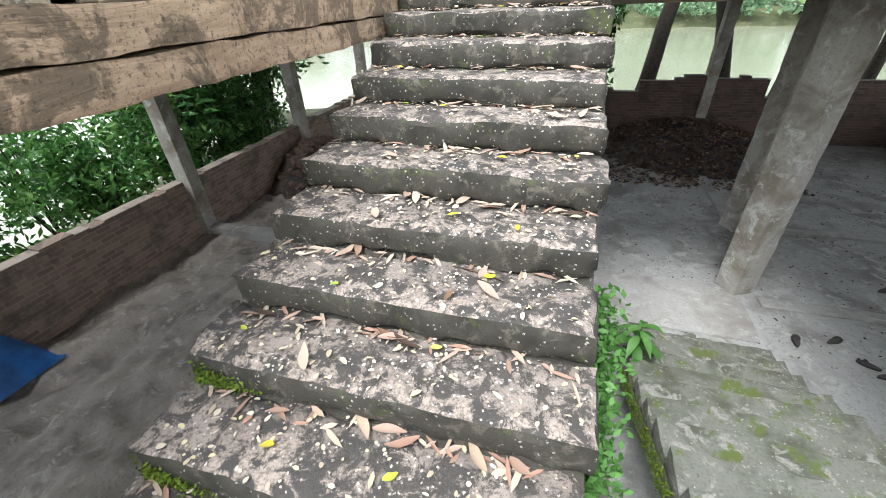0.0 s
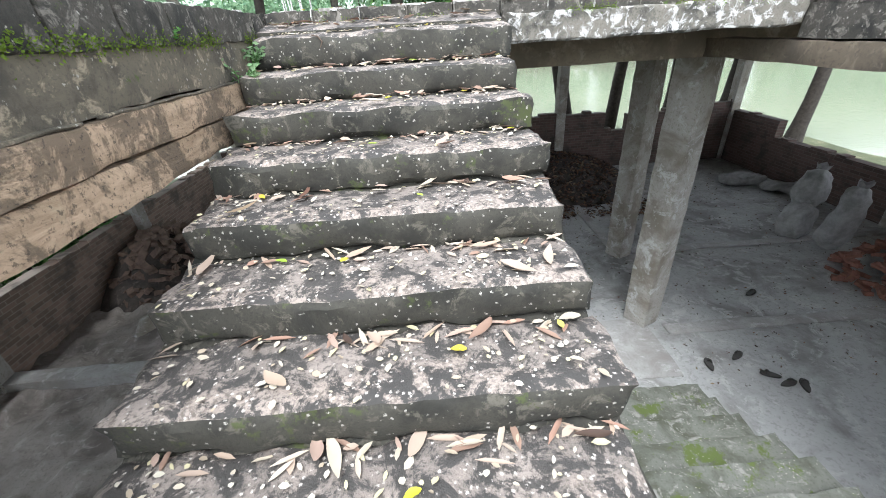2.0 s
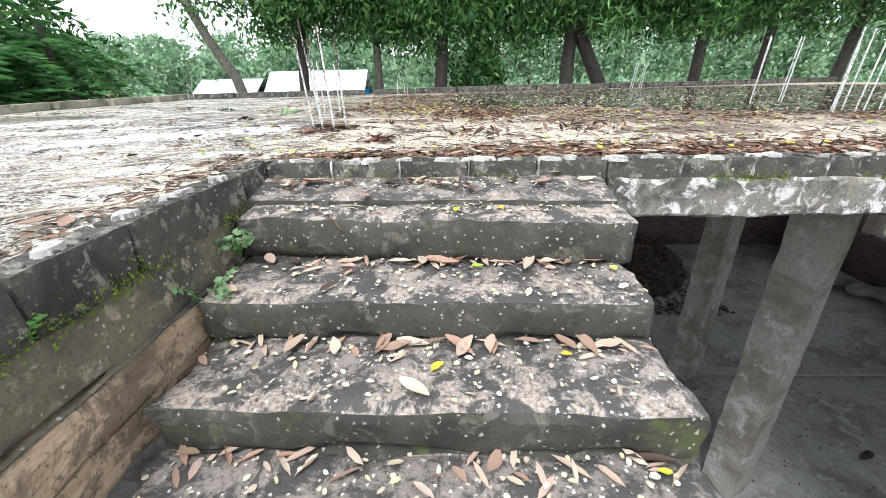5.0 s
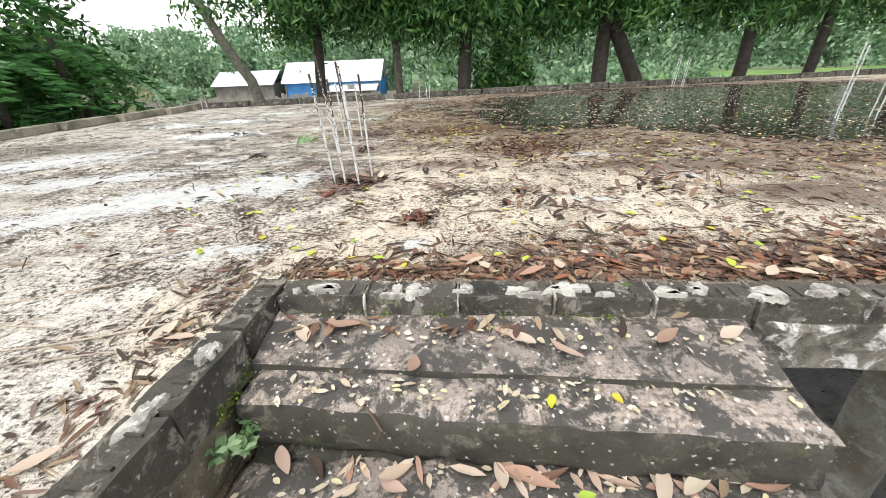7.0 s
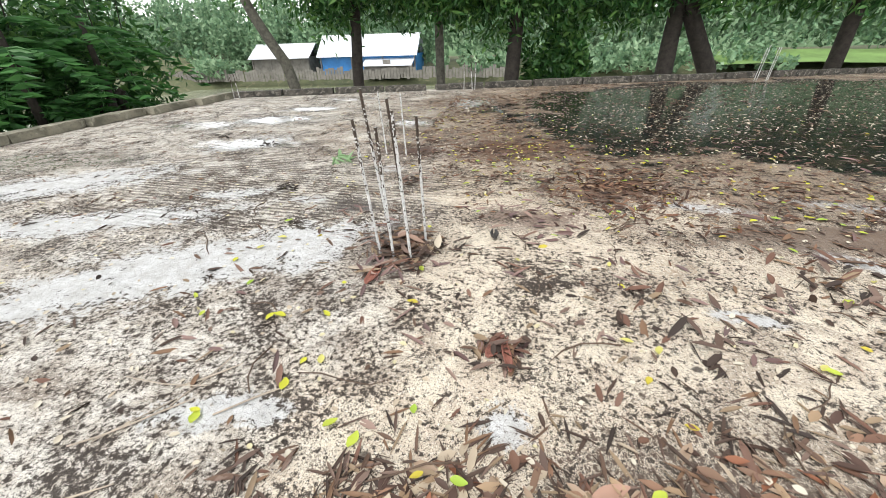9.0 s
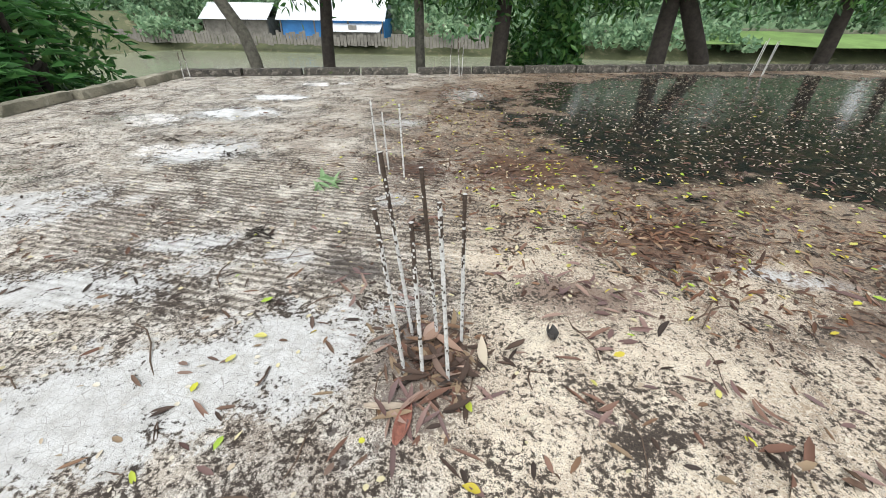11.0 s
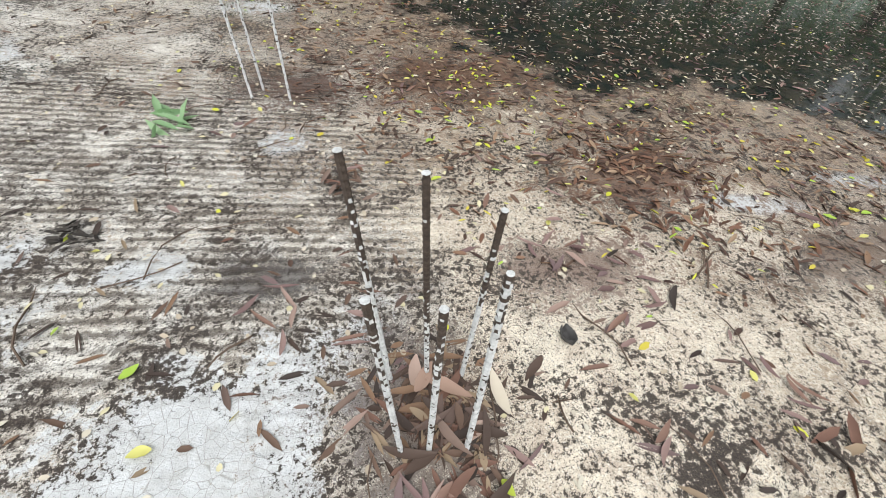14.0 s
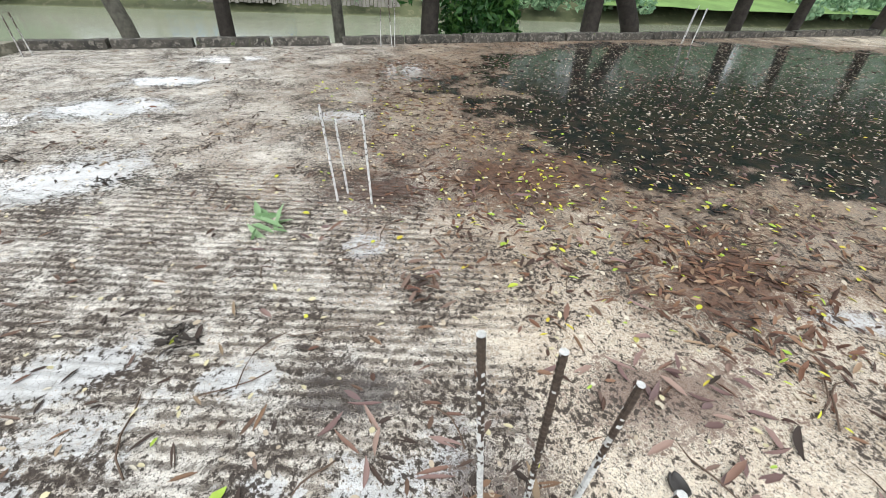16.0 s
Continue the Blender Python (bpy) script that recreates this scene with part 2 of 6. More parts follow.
        sheen = e if sheen is None else calc(nt, "MAXIMUM", sheen, e)
    col = blend(nt, wet, col, blend(nt, step(nt, mid, 0.42, 0.6), (0.014, 0.016, 0.016), (0.04, 0.032, 0.025)))
    put(nt, bsdf.inputs["Base Color"], col)
    slick = calc(nt, "MAXIMUM", wet, sheen)
    put(nt, bsdf.inputs["Specular IOR Level"], calc(nt, "SUBTRACT", calc(nt, "ADD", 0.2, calc(nt, "MULTIPLY", sheen, 0.3)), calc(nt, "MULTIPLY", wet, 0.08)))
    damp = calc(nt, "SUBTRACT", 0.78, calc(nt, "MULTIPLY", step(nt, warp, 0.42, 0.62), 0.3))
    put(nt, bsdf.inputs["Roughness"], calc(nt, "MAXIMUM", calc(nt, "SUBTRACT", damp, calc(nt, "MULTIPLY", slick, 0.62)), 0.08))
    ridge = calc(nt, "MULTIPLY", calc(nt, "MULTIPLY", field, wave.outputs["Fac"]), 0.8)
    high = calc(nt, "ADD", calc(nt, "ADD", fine, ridge), calc(nt, "MULTIPLY", calc(nt, "ADD", grit, tiny), 0.5))
    relief(nt, bsdf, calc(nt, "MULTIPLY", high, calc(nt, "SUBTRACT", 1.0, calc(nt, "MULTIPLY", slick, 0.97))), 0.85, 0.012)
    return m


def brick_material(name, brick, mortar, scale=1.0):
    m, nt, bsdf, pos = shader(name)
    u = calc(nt, "ADD", axis(nt, pos, 0), axis(nt, pos, 1))
    join = nt.nodes.new("ShaderNodeCombineXYZ")
    nt.links.new(u, join.inputs[0])
    nt.links.new(axis(nt, pos, 2), join.inputs[1])
    b = nt.nodes.new("ShaderNodeTexBrick")
    nt.links.new(join.outputs[0], b.inputs["Vector"])
    for key, value in (("Scale", scale), ("Brick Width", 0.25), ("Row Height", 0.085), ("Mortar Size", 0.009), ("Mortar Smooth", 0.4)):
        b.inputs[key].default_value = value
    put(nt, b.inputs["Color1"], brick)
    put(nt, b.inputs["Color2"], tuple(c * 0.6 for c in brick))
    put(nt, b.inputs["Mortar"], mortar)
    col = blend(nt, step(nt, grain(nt, pos, 1.6, 6, 0.7), 0.45, 0.7), b.outputs["Color"], tuple(c * 0.35 for c in mortar))
    put(nt, bsdf.inputs["Base Color"], col)
    bsdf.inputs["Roughness"].default_value = 0.9
    relief(nt, bsdf, calc(nt, "ADD", b.outputs["Fac"], calc(nt, "MULTIPLY", grain(nt, pos, 40, 4), -1.2)), -0.5, 0.012)
    return m


def tread_material():
    """Step tops: black algae, cream wear, petals' stains."""
    m, nt, bsdf, pos = shader("worn_step_concrete")
    big, mid, fine = grain(nt, pos, 2.3, 6, 0.7, 0.5), grain(nt, pos, 9, 6, 0.75, 0.4), grain(nt, pos, 55, 4, 0.7)
    col = blend(nt, step(nt, mid, 0.36, 0.62), (0.23, 0.195, 0.17), (0.085, 0.077, 0.07))
    col = blend(nt, calc(nt, "MULTIPLY", step(nt, big, 0.48, 0.6), 0.6), col, (0.36, 0.305, 0.265))
    col = blend(nt, calc(nt, "MULTIPLY", step(nt, mid, 0.475, 0.53), 0.9), col, (0.048, 0.044, 0.04))
    col = blend(nt, calc(nt, "MULTIPLY", step(nt, fine, 0.5, 0.66), 0.7), col, (0.05, 0.046, 0.042))
    run = calc(nt, "FRACT", calc(nt, "DIVIDE", calc(nt, "SUBTRACT", axis(nt, pos, 1), 4.64 - 366.0), 0.366))
    foot = step(nt, calc(nt, "ADD", run, calc(nt, "MULTIPLY", calc(nt, "SUBTRACT", big, 0.5), 2.6)), 0.62, 0.1)
    foot = calc(nt, "MULTIPLY", calc(nt, "MULTIPLY", foot, step(nt, mid, 0.54, 0.44)), 0.72)
    col = blend(nt, foot, col, blend(nt, step(nt, fine, 0.42, 0.6), (0.44, 0.365, 0.31), (0.19, 0.155, 0.13)))
    lump = step(nt, calc(nt, "ADD", cells(nt, stretch(nt, pos, (1, 1, 1), 0, (3, 5, 0)), 36), calc(nt, "MULTIPLY", grain(nt, pos, 140, 3, 0.7), 0.75)), 0.62, 0.5)
    lump = calc(nt, "MULTIPLY", lump, step(nt, grain(nt, pos, 5, 3), 0.40, 0.5))
    col = blend(nt, lump, col, (0.56, 0.51, 0.46))
    put(nt, bsdf.inputs["Base Color"], col)
    put(nt, bsdf.inputs["Roughness"], calc(nt, "ADD", calc(nt, "MULTIPLY", big, 0.4), 0.5))
    relief(nt, bsdf, calc(nt, "ADD", fine, mid), 0.8, 0.01)
    return m


def boards(name):
    """Concrete cast against rough boards: long grain, stains, pits."""
    m, nt, bsdf, pos = shader(name)
    long, blot, pit = grain(nt, stretch(nt, pos, (1.5, 1.2, 9)), 1.0, 6, 0.75, 0.6), grain(nt, pos, 3.1, 6, 0.75, 0.6), grain(nt, pos, 45, 4, 0.7)
    col = blend(nt, step(nt, long, 0.36, 0.64), (0.51, 0.37, 0.25), (0.29, 0.205, 0.13))
    col = blend(nt, calc(nt, "MULTIPLY", step(nt, blot, 0.47, 0.56), 0.75), col, (0.085, 0.066, 0.046))
    col = blend(nt, calc(nt, "MULTIPLY", step(nt, grain(nt, pos, 7, 6, 0.75), 0.56, 0.64), 0.6), col, (0.42, 0.325, 0.215))
    col = blend(nt, calc(nt, "MULTIPLY", step(nt, pit, 0.56, 0.64), 0.7), col, (0.06, 0.048, 0.036))
    put(nt, bsdf.inputs["Base Color"], col)
    bsdf.inputs["Roughness"].default_value = 0.9
    relief(nt, bsdf, calc(nt, "ADD", calc(nt, "MULTIPLY", long, 2.0), pit), 0.9, 0.012)
    return m


ROOF = roof_material()
TREAD = tread_material()
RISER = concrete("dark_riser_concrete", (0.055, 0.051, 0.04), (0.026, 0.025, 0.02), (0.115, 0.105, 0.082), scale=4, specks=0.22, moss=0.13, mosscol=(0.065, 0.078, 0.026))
KERB = concrete("mossy_kerb", (0.075, 0.067, 0.055), (0.026, 0.025, 0.021), (0.22, 0.20, 0.17), scale=5, specks=0.14, moss=0.10, bump=1.0, pale=0.51)
FASCIA = boards("stained_board_marked_concrete")
FASCIA_DARK = concrete("algae_black_fascia", (0.15, 0.128, 0.092), (0.06, 0.054, 0.042), (0.34, 0.285, 0.205), scale=3.4, specks=0.14, moss=0.08, bump=1.0)
PLASTER = concrete("peeling_white_plaster", (0.22, 0.20, 0.165), (0.05, 0.048, 0.04), (0.62, 0.60, 0.57), scale=3.9, bump=0.9, moss=0.03, pale=0.49)
LEDGE = concrete("mossy_roof_ledge", (0.27, 0.25, 0.19), (0.12, 0.115, 0.085), (0.36, 0.34, 0.27), scale=1.8, specks=0.05, moss=0.08)
# about half as bright as SOFFIT, for the right stairwell beam
DARKBEAM = concrete("dark_brown_beam", (0.15, 0.12, 0.085), (0.08, 0.066, 0.05), (0.21, 0.17, 0.125), scale=1.8, bump=0.7)
STRIP = concrete("pale_cement_strip", (0.35, 0.345, 0.33), (0.24, 0.225, 0.21), (0.41, 0.40, 0.39), scale=1.5, bump=0.4)
DAB = concrete("lime_dab", (0.50, 0.48, 0.44), (0.22, 0.20, 0.18), (0.64, 0.62, 0.58), scale=12, bump=0.6)
HUSK = plain("red_brown_husk", (0.30, 0.12, 0.085), 0.7, 0, 0.5, 30, 0.8)
ROOTCOL = plain("pale_root", (0.45, 0.38, 0.3), 0.8)
GREY = concrete("grey_column_concrete", (0.37, 0.35, 0.315), (0.20, 0.175, 0.14), (0.47, 0.46, 0.44), scale=1.6, bump=0.4)
SOFFIT = concrete("board_marked_soffit", (0.30, 0.25, 0.18), (0.18, 0.15, 0.11), (0.36, 0.31, 0.24), scale=1.5, bump=0.5)
EARTH = concrete("trodden_earth", (0.30, 0.27, 0.245), (0.16, 0.14, 0.125), (0.38, 0.35, 0.32), scale=1.6, bump=1.0)
MUCK = concrete("black_rotted_soil", (0.07, 0.058, 0.05), (0.035, 0.03, 0.027), (0.12, 0.10, 0.085), scale=3, bump=1.0)
CEMENT = concrete("dusty_cement_floor", (0.36, 0.36, 0.35), (0.20, 0.195, 0.185), (0.43, 0.425, 0.41), scale=1.1, bump=0.5)
MOSSY = concrete("mossy_lower_steps", (0.165, 0.168, 0.145), (0.075, 0.08, 0.055), (0.27, 0.265, 0.24), scale=2.2, specks=0.16, moss=0.17, mosscol=(0.09, 0.12, 0.03))
BRICKWALL = brick_material("grimy_brickwork", (0.12, 0.078, 0.066), (0.125, 0.105, 0.092))
GREYWALL = brick_material("mud_washed_brickwork", (0.32, 0.23, 0.18), (0.32, 0.27, 0.23))
REDBRICK = plain("red_clay", (0.26, 0.12, 0.085), 0.9, 0, 0.5, 9)
RUST = plain("rusted_rebar", (0.085, 0.062, 0.047), 0.75, 0.4, 0.5, 60)
LIME = plain("lime_splashed_rebar", (0.66, 0.66, 0.64), 0.8, 0, 0.45, 60, 0.8)
SACK = plain("white_woven_sack", (0.33, 0.325, 0.32), 0.8, 0, 0.5, 4, 0.6)
TARP = plain("blue_tarpaulin", (0.02, 0.13, 0.42), 0.45, 0, 0.5, 5)
BLACK = plain("dusty_black_rubber", (0.05, 0.046, 0.043), 0.7, 0, 0.3)
BARK = plain("wet_dark_bark", (0.055, 0.045, 0.036), 0.9, 0, 0.6, 9, 1.0)
BARK2 = plain("lichened_bark", (0.16, 0.15, 0.12), 0.9, 0, 0.6, 9, 1.0)
GROUND = concrete("bank_soil", (0.10, 0.11, 0.05), (0.06, 0.07, 0.03), (0.17, 0.16, 0.09), scale=0.3, bump=1.0)
LEAF = foliage("mango_leaf", ((0.024, 0.075, 0.022), (0.07, 0.19, 0.05), (0.20, 0.37, 0.10)), 0.33, 0.42)
SHRUB = foliage("bright_shrub_leaf", ((0.038, 0.12, 0.03), (0.10, 0.27, 0.065), (0.24, 0.44, 0.12)), 0.35, 0.45)
FROND = foliage("feathery_frond", ((0.035, 0.12, 0.034), (0.12, 0.31, 0.08)), 0.42)
# aerial haze is mixed into these pale bluish greens
FARLEAF = foliage("haze_tinted_foliage", ((0.15, 0.27, 0.16), (0.28, 0.44, 0.25), (0.45, 0.60, 0.38)), 0.7)
PALEWEED = foliage("pale_weed_leaf", ((0.22, 0.38, 0.17), (0.44, 0.60, 0.35)), 0.5)
WEED = foliage("bright_weed_leaf", ((0.09, 0.23, 0.05), (0.2, 0.42, 0.12)), 0.45)
LITTER = foliage("dry_brown_leaf", ((0.075, 0.05, 0.038), (0.16, 0.10, 0.07), (0.05, 0.038, 0.032), (0.25, 0.15, 0.09), (0.10, 0.066, 0.05), (0.19, 0.10, 0.07), (0.06, 0.042, 0.034), (0.34, 0.25, 0.16), (0.24, 0.165, 0.13), (0.15, 0.10, 0.08)), 0.7, 0.1)
PINKLEAF = foliage("pale_pink_leaf", ((0.50, 0.36, 0.29), (0.54, 0.42, 0.33), (0.42, 0.25, 0.18), (0.58, 0.48, 0.38), (0.34, 0.22, 0.16), (0.52, 0.40, 0.30), (0.62, 0.55, 0.43)), 0.7, 0.1)
YELLOW = foliage("yellow_leaf", ((0.62, 0.62, 0.06), (0.50, 0.60, 0.08), (0.62, 0.50, 0.07), (0.36, 0.55, 0.08), (0.66, 0.62, 0.20)), 0.5, 0.2)
DRIFT = foliage("orange_brown_leaf", ((0.20, 0.11, 0.075), (0.34, 0.20, 0.13), (0.10, 0.06, 0.048), (0.46, 0.34, 0.24), (0.32, 0.13, 0.07), (0.16, 0.095, 0.07), (0.55, 0.46, 0.34), (0.24, 0.15, 0.10), (0.08, 0.05, 0.04), (0.44, 0.31, 0.19)), 0.6, 0.15)
REDLITTER = foliage("red_brown_leaf", ((0.13, 0.07, 0.046), (0.19, 0.095, 0.058), (0.065, 0.04, 0.031), (0.27, 0.155, 0.095), (0.09, 0.052, 0.038), (0.36, 0.25, 0.16)), 0.65, 0.1)
MAUVE = foliage("mauve_brown_leaf", ((0.20, 0.125, 0.115), (0.29, 0.19, 0.165), (0.13, 0.078, 0.07), (0.36, 0.25, 0.20), (0.24, 0.14, 0.10), (0.17, 0.115, 0.11)), 0.6, 0.1)
PETAL = foliage("pale_petal", ((0.62, 0.55, 0.43), (0.70, 0.65, 0.53), (0.50, 0.41, 0.30), (0.66, 0.60, 0.36)), 0.7, 0.1)
FLOAT = foliage("sodden_pale_leaf", ((0.36, 0.33, 0.24), (0.22, 0.2, 0.14), (0.45, 0.42, 0.32), (0.16, 0.13, 0.09)), 0.6, 0.1)
TWIG = plain("dry_twig", (0.12, 0.08, 0.055), 0.85)
TIN = plain("pale_tin_sheet", (0.66, 0.69, 0.72), 0.5, 0.0, 0.15, 0.6)
BLUEPAINT = plain("blue_painted_boards", (0.04, 0.22, 0.55), 0.6, 0, 0.3, 0.8)
BOARD = plain("weathered_grey_boards", (0.22, 0.205, 0.18), 0.85, 0, 0.45, 1.2)
GRASS = plain("bright_field_grass", (0.19, 0.31, 0.09), 0.8, 0, 0.4, 0.3)


def water_material():
    m, nt, bsdf, pos = shader("silty_river_water")
    put(nt, bsdf.inputs["Base Color"], blend(nt, grain(nt, pos, 0.05, 3), (0.30, 0.31, 0.22), (0.24, 0.26, 0.19)))
    bsdf.inputs["Roughness"].default_value = 0.12
    relief(nt, bsdf, grain(nt, stretch(nt, pos, (1, 2.5, 1)), 2.2, 4), 0.18, 0.06)
    return m


WATER = water_material()


# ---- mesh helpers ----
ORIGIN = {}


def thing(name, at, label, category, group="", kind=""):
    ob = new(name)
    ob.location = at
    ob.empty_display_size = 0.2
    ORIGIN[ob.name] = Vector(at)
    return tagged(ob, label, category, group, kind)


def attach(ob, parent):
    if parent is not None:
        ob.parent = parent
        ob.matrix_parent_inverse = Matrix.Translation(ORIGIN.get(parent.name, Vector((0, 0, 0)))).inverted()
    return ob


def solid(name, verts, faces, material, smooth=35):
    me = bpy.data.meshes.new(name)
    me.from_pydata([tuple(v) for v in verts], [], [tuple(f) for f in faces])
    for mm in (material if isinstance(material, (list, tuple)) else [material]):
        me.materials.append(mm)
    if smooth:
        me.polygons.foreach_set("use_smooth", [True] * len(me.polygons))
        me.set_sharp_from_angle(angle=radians(smooth))
    me.update()
    return me


def part(name, bm, material=None, parent=None, label="", smooth=35):
    """One mesh object in world coordinates, under a thing or a part."""
    if isinstance(bm, bmesh.types.BMesh):
        me = bpy.data.meshes.new(name)
        bm.to_mesh(me)
        bm.free()
        for mm in (material if isinstance(material, (list, tuple)) else [material]):
            me.materials.append(mm)
        if smooth:
            me.polygons.foreach_set("use_smooth", [True] * len(me.polygons))
            me.set_sharp_from_angle(angle=radians(smooth))
    else:
        me = bm
    ob = new(name, me)
    attach(ob, parent)
    if parent is not None and name in ("crown", "foliage", "frond", "leaves"):
        tagged(ob, kind="stuff")
    return tagged(ob, label)


def block(b, n, amp=0.0, freq=4.0, wear=0.0, seed=0):
    """A box as vertices and faces, its sides in n parts, roughened, its edges worn."""
    x0, x1, y0, y1, z0, z1 = b
    lo, size = Vector((x0, y0, z0)), Vector((x1 - x0, y1 - y0, z1 - z0))
    mid = lo + size / 2
    ids, verts, faces = {}, [], []

    def vid(i, j, k):
        key = (i, j, k)
        if key not in ids:
            p = Vector((x0 + size.x * i / n[0], y0 + size.y * j / n[1], z0 + size.z * k / n[2]))
            q = p.copy()
            if amp:
                q += noise.noise_vector(p * freq + Vector((seed, seed * 2.3, 0))) * amp
                q += noise.noise_vector(p * freq * 3.7 + Vector((seed, 0, 9))) * amp * 0.5
            edges = (i in (0, n[0])) + (j in (0, n[1])) + (k in (0, n[2]))
            if wear and edges > 1:
                pull = Vector([math.copysign(1, c) for c in (mid - p)]) * wear * max(0.05, 0.5 + 0.9 * noise.noise(p * 6.5 + Vector((seed, 0, 3))) + 0.25 * noise.noise(p * 21))
                q += Vector((pull.x * (i in (0, n[0])), pull.y * (j in (0, n[1])), pull.z * (k in (0, n[2]))))
            ids[key] = len(verts)
            verts.append(q)
        return ids[key]

    for a, c, d in ((0, 1, 2), (1, 2, 0), (2, 0, 1)):
        for side in (0, n[a]):
            for u in range(n[c]):
                for v in range(n[d]):
                    f = []
                    for du, dv in ((0, 0), (1, 0), (1, 1), (0, 1)):
                        key = [0, 0, 0]
                        key[a], key[c], key[d] = side, u + du, v + dv
                        f.append(vid(*key))
                    faces.append(f if side else f[::-1])
    return verts, faces


def tube(path, radii, sides=8, cap=True):
    """A tapering tube along points."""
    verts, faces = [], []
    path = [Vector(p) for p in path]
    for i, p in enumerate(path):
        d = (path[min(i + 1, len(path) - 1)] - path[max(i - 1, 0)]).normalized()
        u = d.cross(Vector((0.31, 0.95, 0.02))).normalized()
        v = d.cross(u)
        for s in range(sides):
            a = 2 * math.pi * s / sides
            verts.append(p + (u * math.cos(a) + v * math.sin(a)) * radii[i])
    for i in range(len(path) - 1):
        for s in range(sides):
            a, b = i * sides + s, i * sides + (s + 1) % sides
            faces.append((a, b, b + sides, a + sides))
    if cap:
        faces.append(tuple(range(sides))[::-1])
        faces.append(tuple(range((len(path) - 1) * sides, len(path) * sides)))
    return verts, faces


def join(pieces):
    verts, faces = [], []
    for v, f in pieces:
        o = len(verts)
        verts += list(v)
        faces += [tuple(i + o for i in q) for q in f]
    return verts, faces


def leaf_cloud(name, centres, along, length, width, material, fold=0.25, rng=None, curl=0.0, full=False, flat=False):
    """Many leaves in one mesh: centres and directions are n x 3 arrays, lengths and widths n or one. Each leaf is folded along its midrib."""
    rng = rng or np.random.default_rng(1)
    n = len(centres)
    along = along / np.linalg.norm(along, axis=1, keepdims=True)
    side = np.cross(along, rng.normal(size=(n, 3)) * (0.3 if flat else 1.0) + np.array((0, 0, 1.0 if flat else 0.0)))
    side /= np.linalg.norm(side, axis=1, keepdims=True)
    up = np.cross(side, along)
    L = (np.ones(n) * length)[:, None]
    W = (np.ones(n) * width)[:, None]
    base, tip = centres - along * L / 2, centres + along * L / 2 - up * L * curl
    if full:
        a, b = centres - along * L * 0.2, centres + along * L * 0.22 - up * L * curl * 0.3
        rows = [base, a + side * W * 0.42 + up * W * fold, b + side * W * 0.46 + up * W * fold, tip, b - side * W * 0.44 + up * W * fold, a - side * W * 0.46 + up * W * fold]
        facets = ((0, 3, 2), (0, 2, 1), (0, 5, 4), (0, 4, 3))
    else:
        rows = [base, centres + side * W / 2 + up * W * fold, tip, centres - side * W / 2 + up * W * fold]
        facets = ((0, 2, 1), (0, 3, 2))
    verts = np.stack(rows, 1).reshape(-1, 3)
    i = np.arange(n) * len(rows)
    tris = np.stack([np.stack([i + q for q in t], 1) for t in facets], 1).reshape(-1, 3)
    me = bpy.data.meshes.new(name)
    me.vertices.add(len(verts))
    me.vertices.foreach_set("co", verts.astype(np.float32).ravel())
    me.loops.add(tris.size)
    me.loops.foreach_set("vertex_index", tris.astype(np.int32).ravel())
    me.polygons.add(len(tris))
    me.polygons.foreach_set("loop_start", np.arange(len(tris), dtype=np.int32) * 3)
    me.polygons.foreach_set("loop_total", np.full(len(tris), 3, dtype=np.int32))
    me.materials.append(material)
    me.update()
    me.validate()
    return me


# ---- large structure ----
FLOOR_Z, ROOF_Z = -2.5, 2.18
RISE, GOING, STAIR_X0, STAIR_X1 = 0.1725, 0.366, -0.50, 1.25
TOP_Y, TOP_Z = 4.64, 2.0


def prism(outline, z0, z1):
    n = len(outline)
    verts = [(x, y, z0) for x, y in outline] + [(x, y, z1) for x, y in outline]
    bm = bmesh.new()
    vs = [bm.verts.new(v) for v in verts]
    bm.faces.new(vs[n:])
    bm.faces.new(vs[:n][::-1])
    for i in range(n):
        j = (i + 1) % n
        bm.faces.new((vs[i], vs[j], vs[n + j], vs[n + i]))
    bmesh.ops.recalc_face_normals(bm, faces=bm.faces)
    return bm


def far_y(x):
    """The far edge of the roof, askew to the stair."""
    return 14.87 + 0.2176 * x


def ground_height(x, y):
    edge = 18.6 + 1.2 * math.sin(x * 0.23) + 0.6 * math.sin(x * 0.71 + 1)
    side = -11.0 + 1.0 * math.sin(y * 0.31)
    out = max((y - edge) / 2.2, (side - x) / 2.5, -1)
    out = max(out, (x - 16.5) / 2.5)
    near = -2.58 - 1.9 * min(1, max(0, out))
    if -7 < x < 11.6 and -3.5 < y < 15.6:
        near -= 0.4
    if y > 55:
        near += 3.0 * min(1, max(0, (y - 66) / 7))
    if x < -48:
        near += 3.0 * min(1, max(0, (-x - 50) / 6))
    return near + 0.06 * noise.noise(Vector((x * 0.6, y * 0.6, 0)))


def graded(lo, hi, near_lo, near_hi, fine, coarse):
    out = [near_lo + fine * i for i in range(int((near_hi - near_lo) / fine) + 1)]
    while out[-1] < hi:
        out.append(out[-1] + max(fine, (out[-1] - near_hi) * coarse + fine))
    while out[0] > lo:
        out.insert(0, out[0] - max(fine, (near_lo - out[0]) * coarse + fine))
    return out


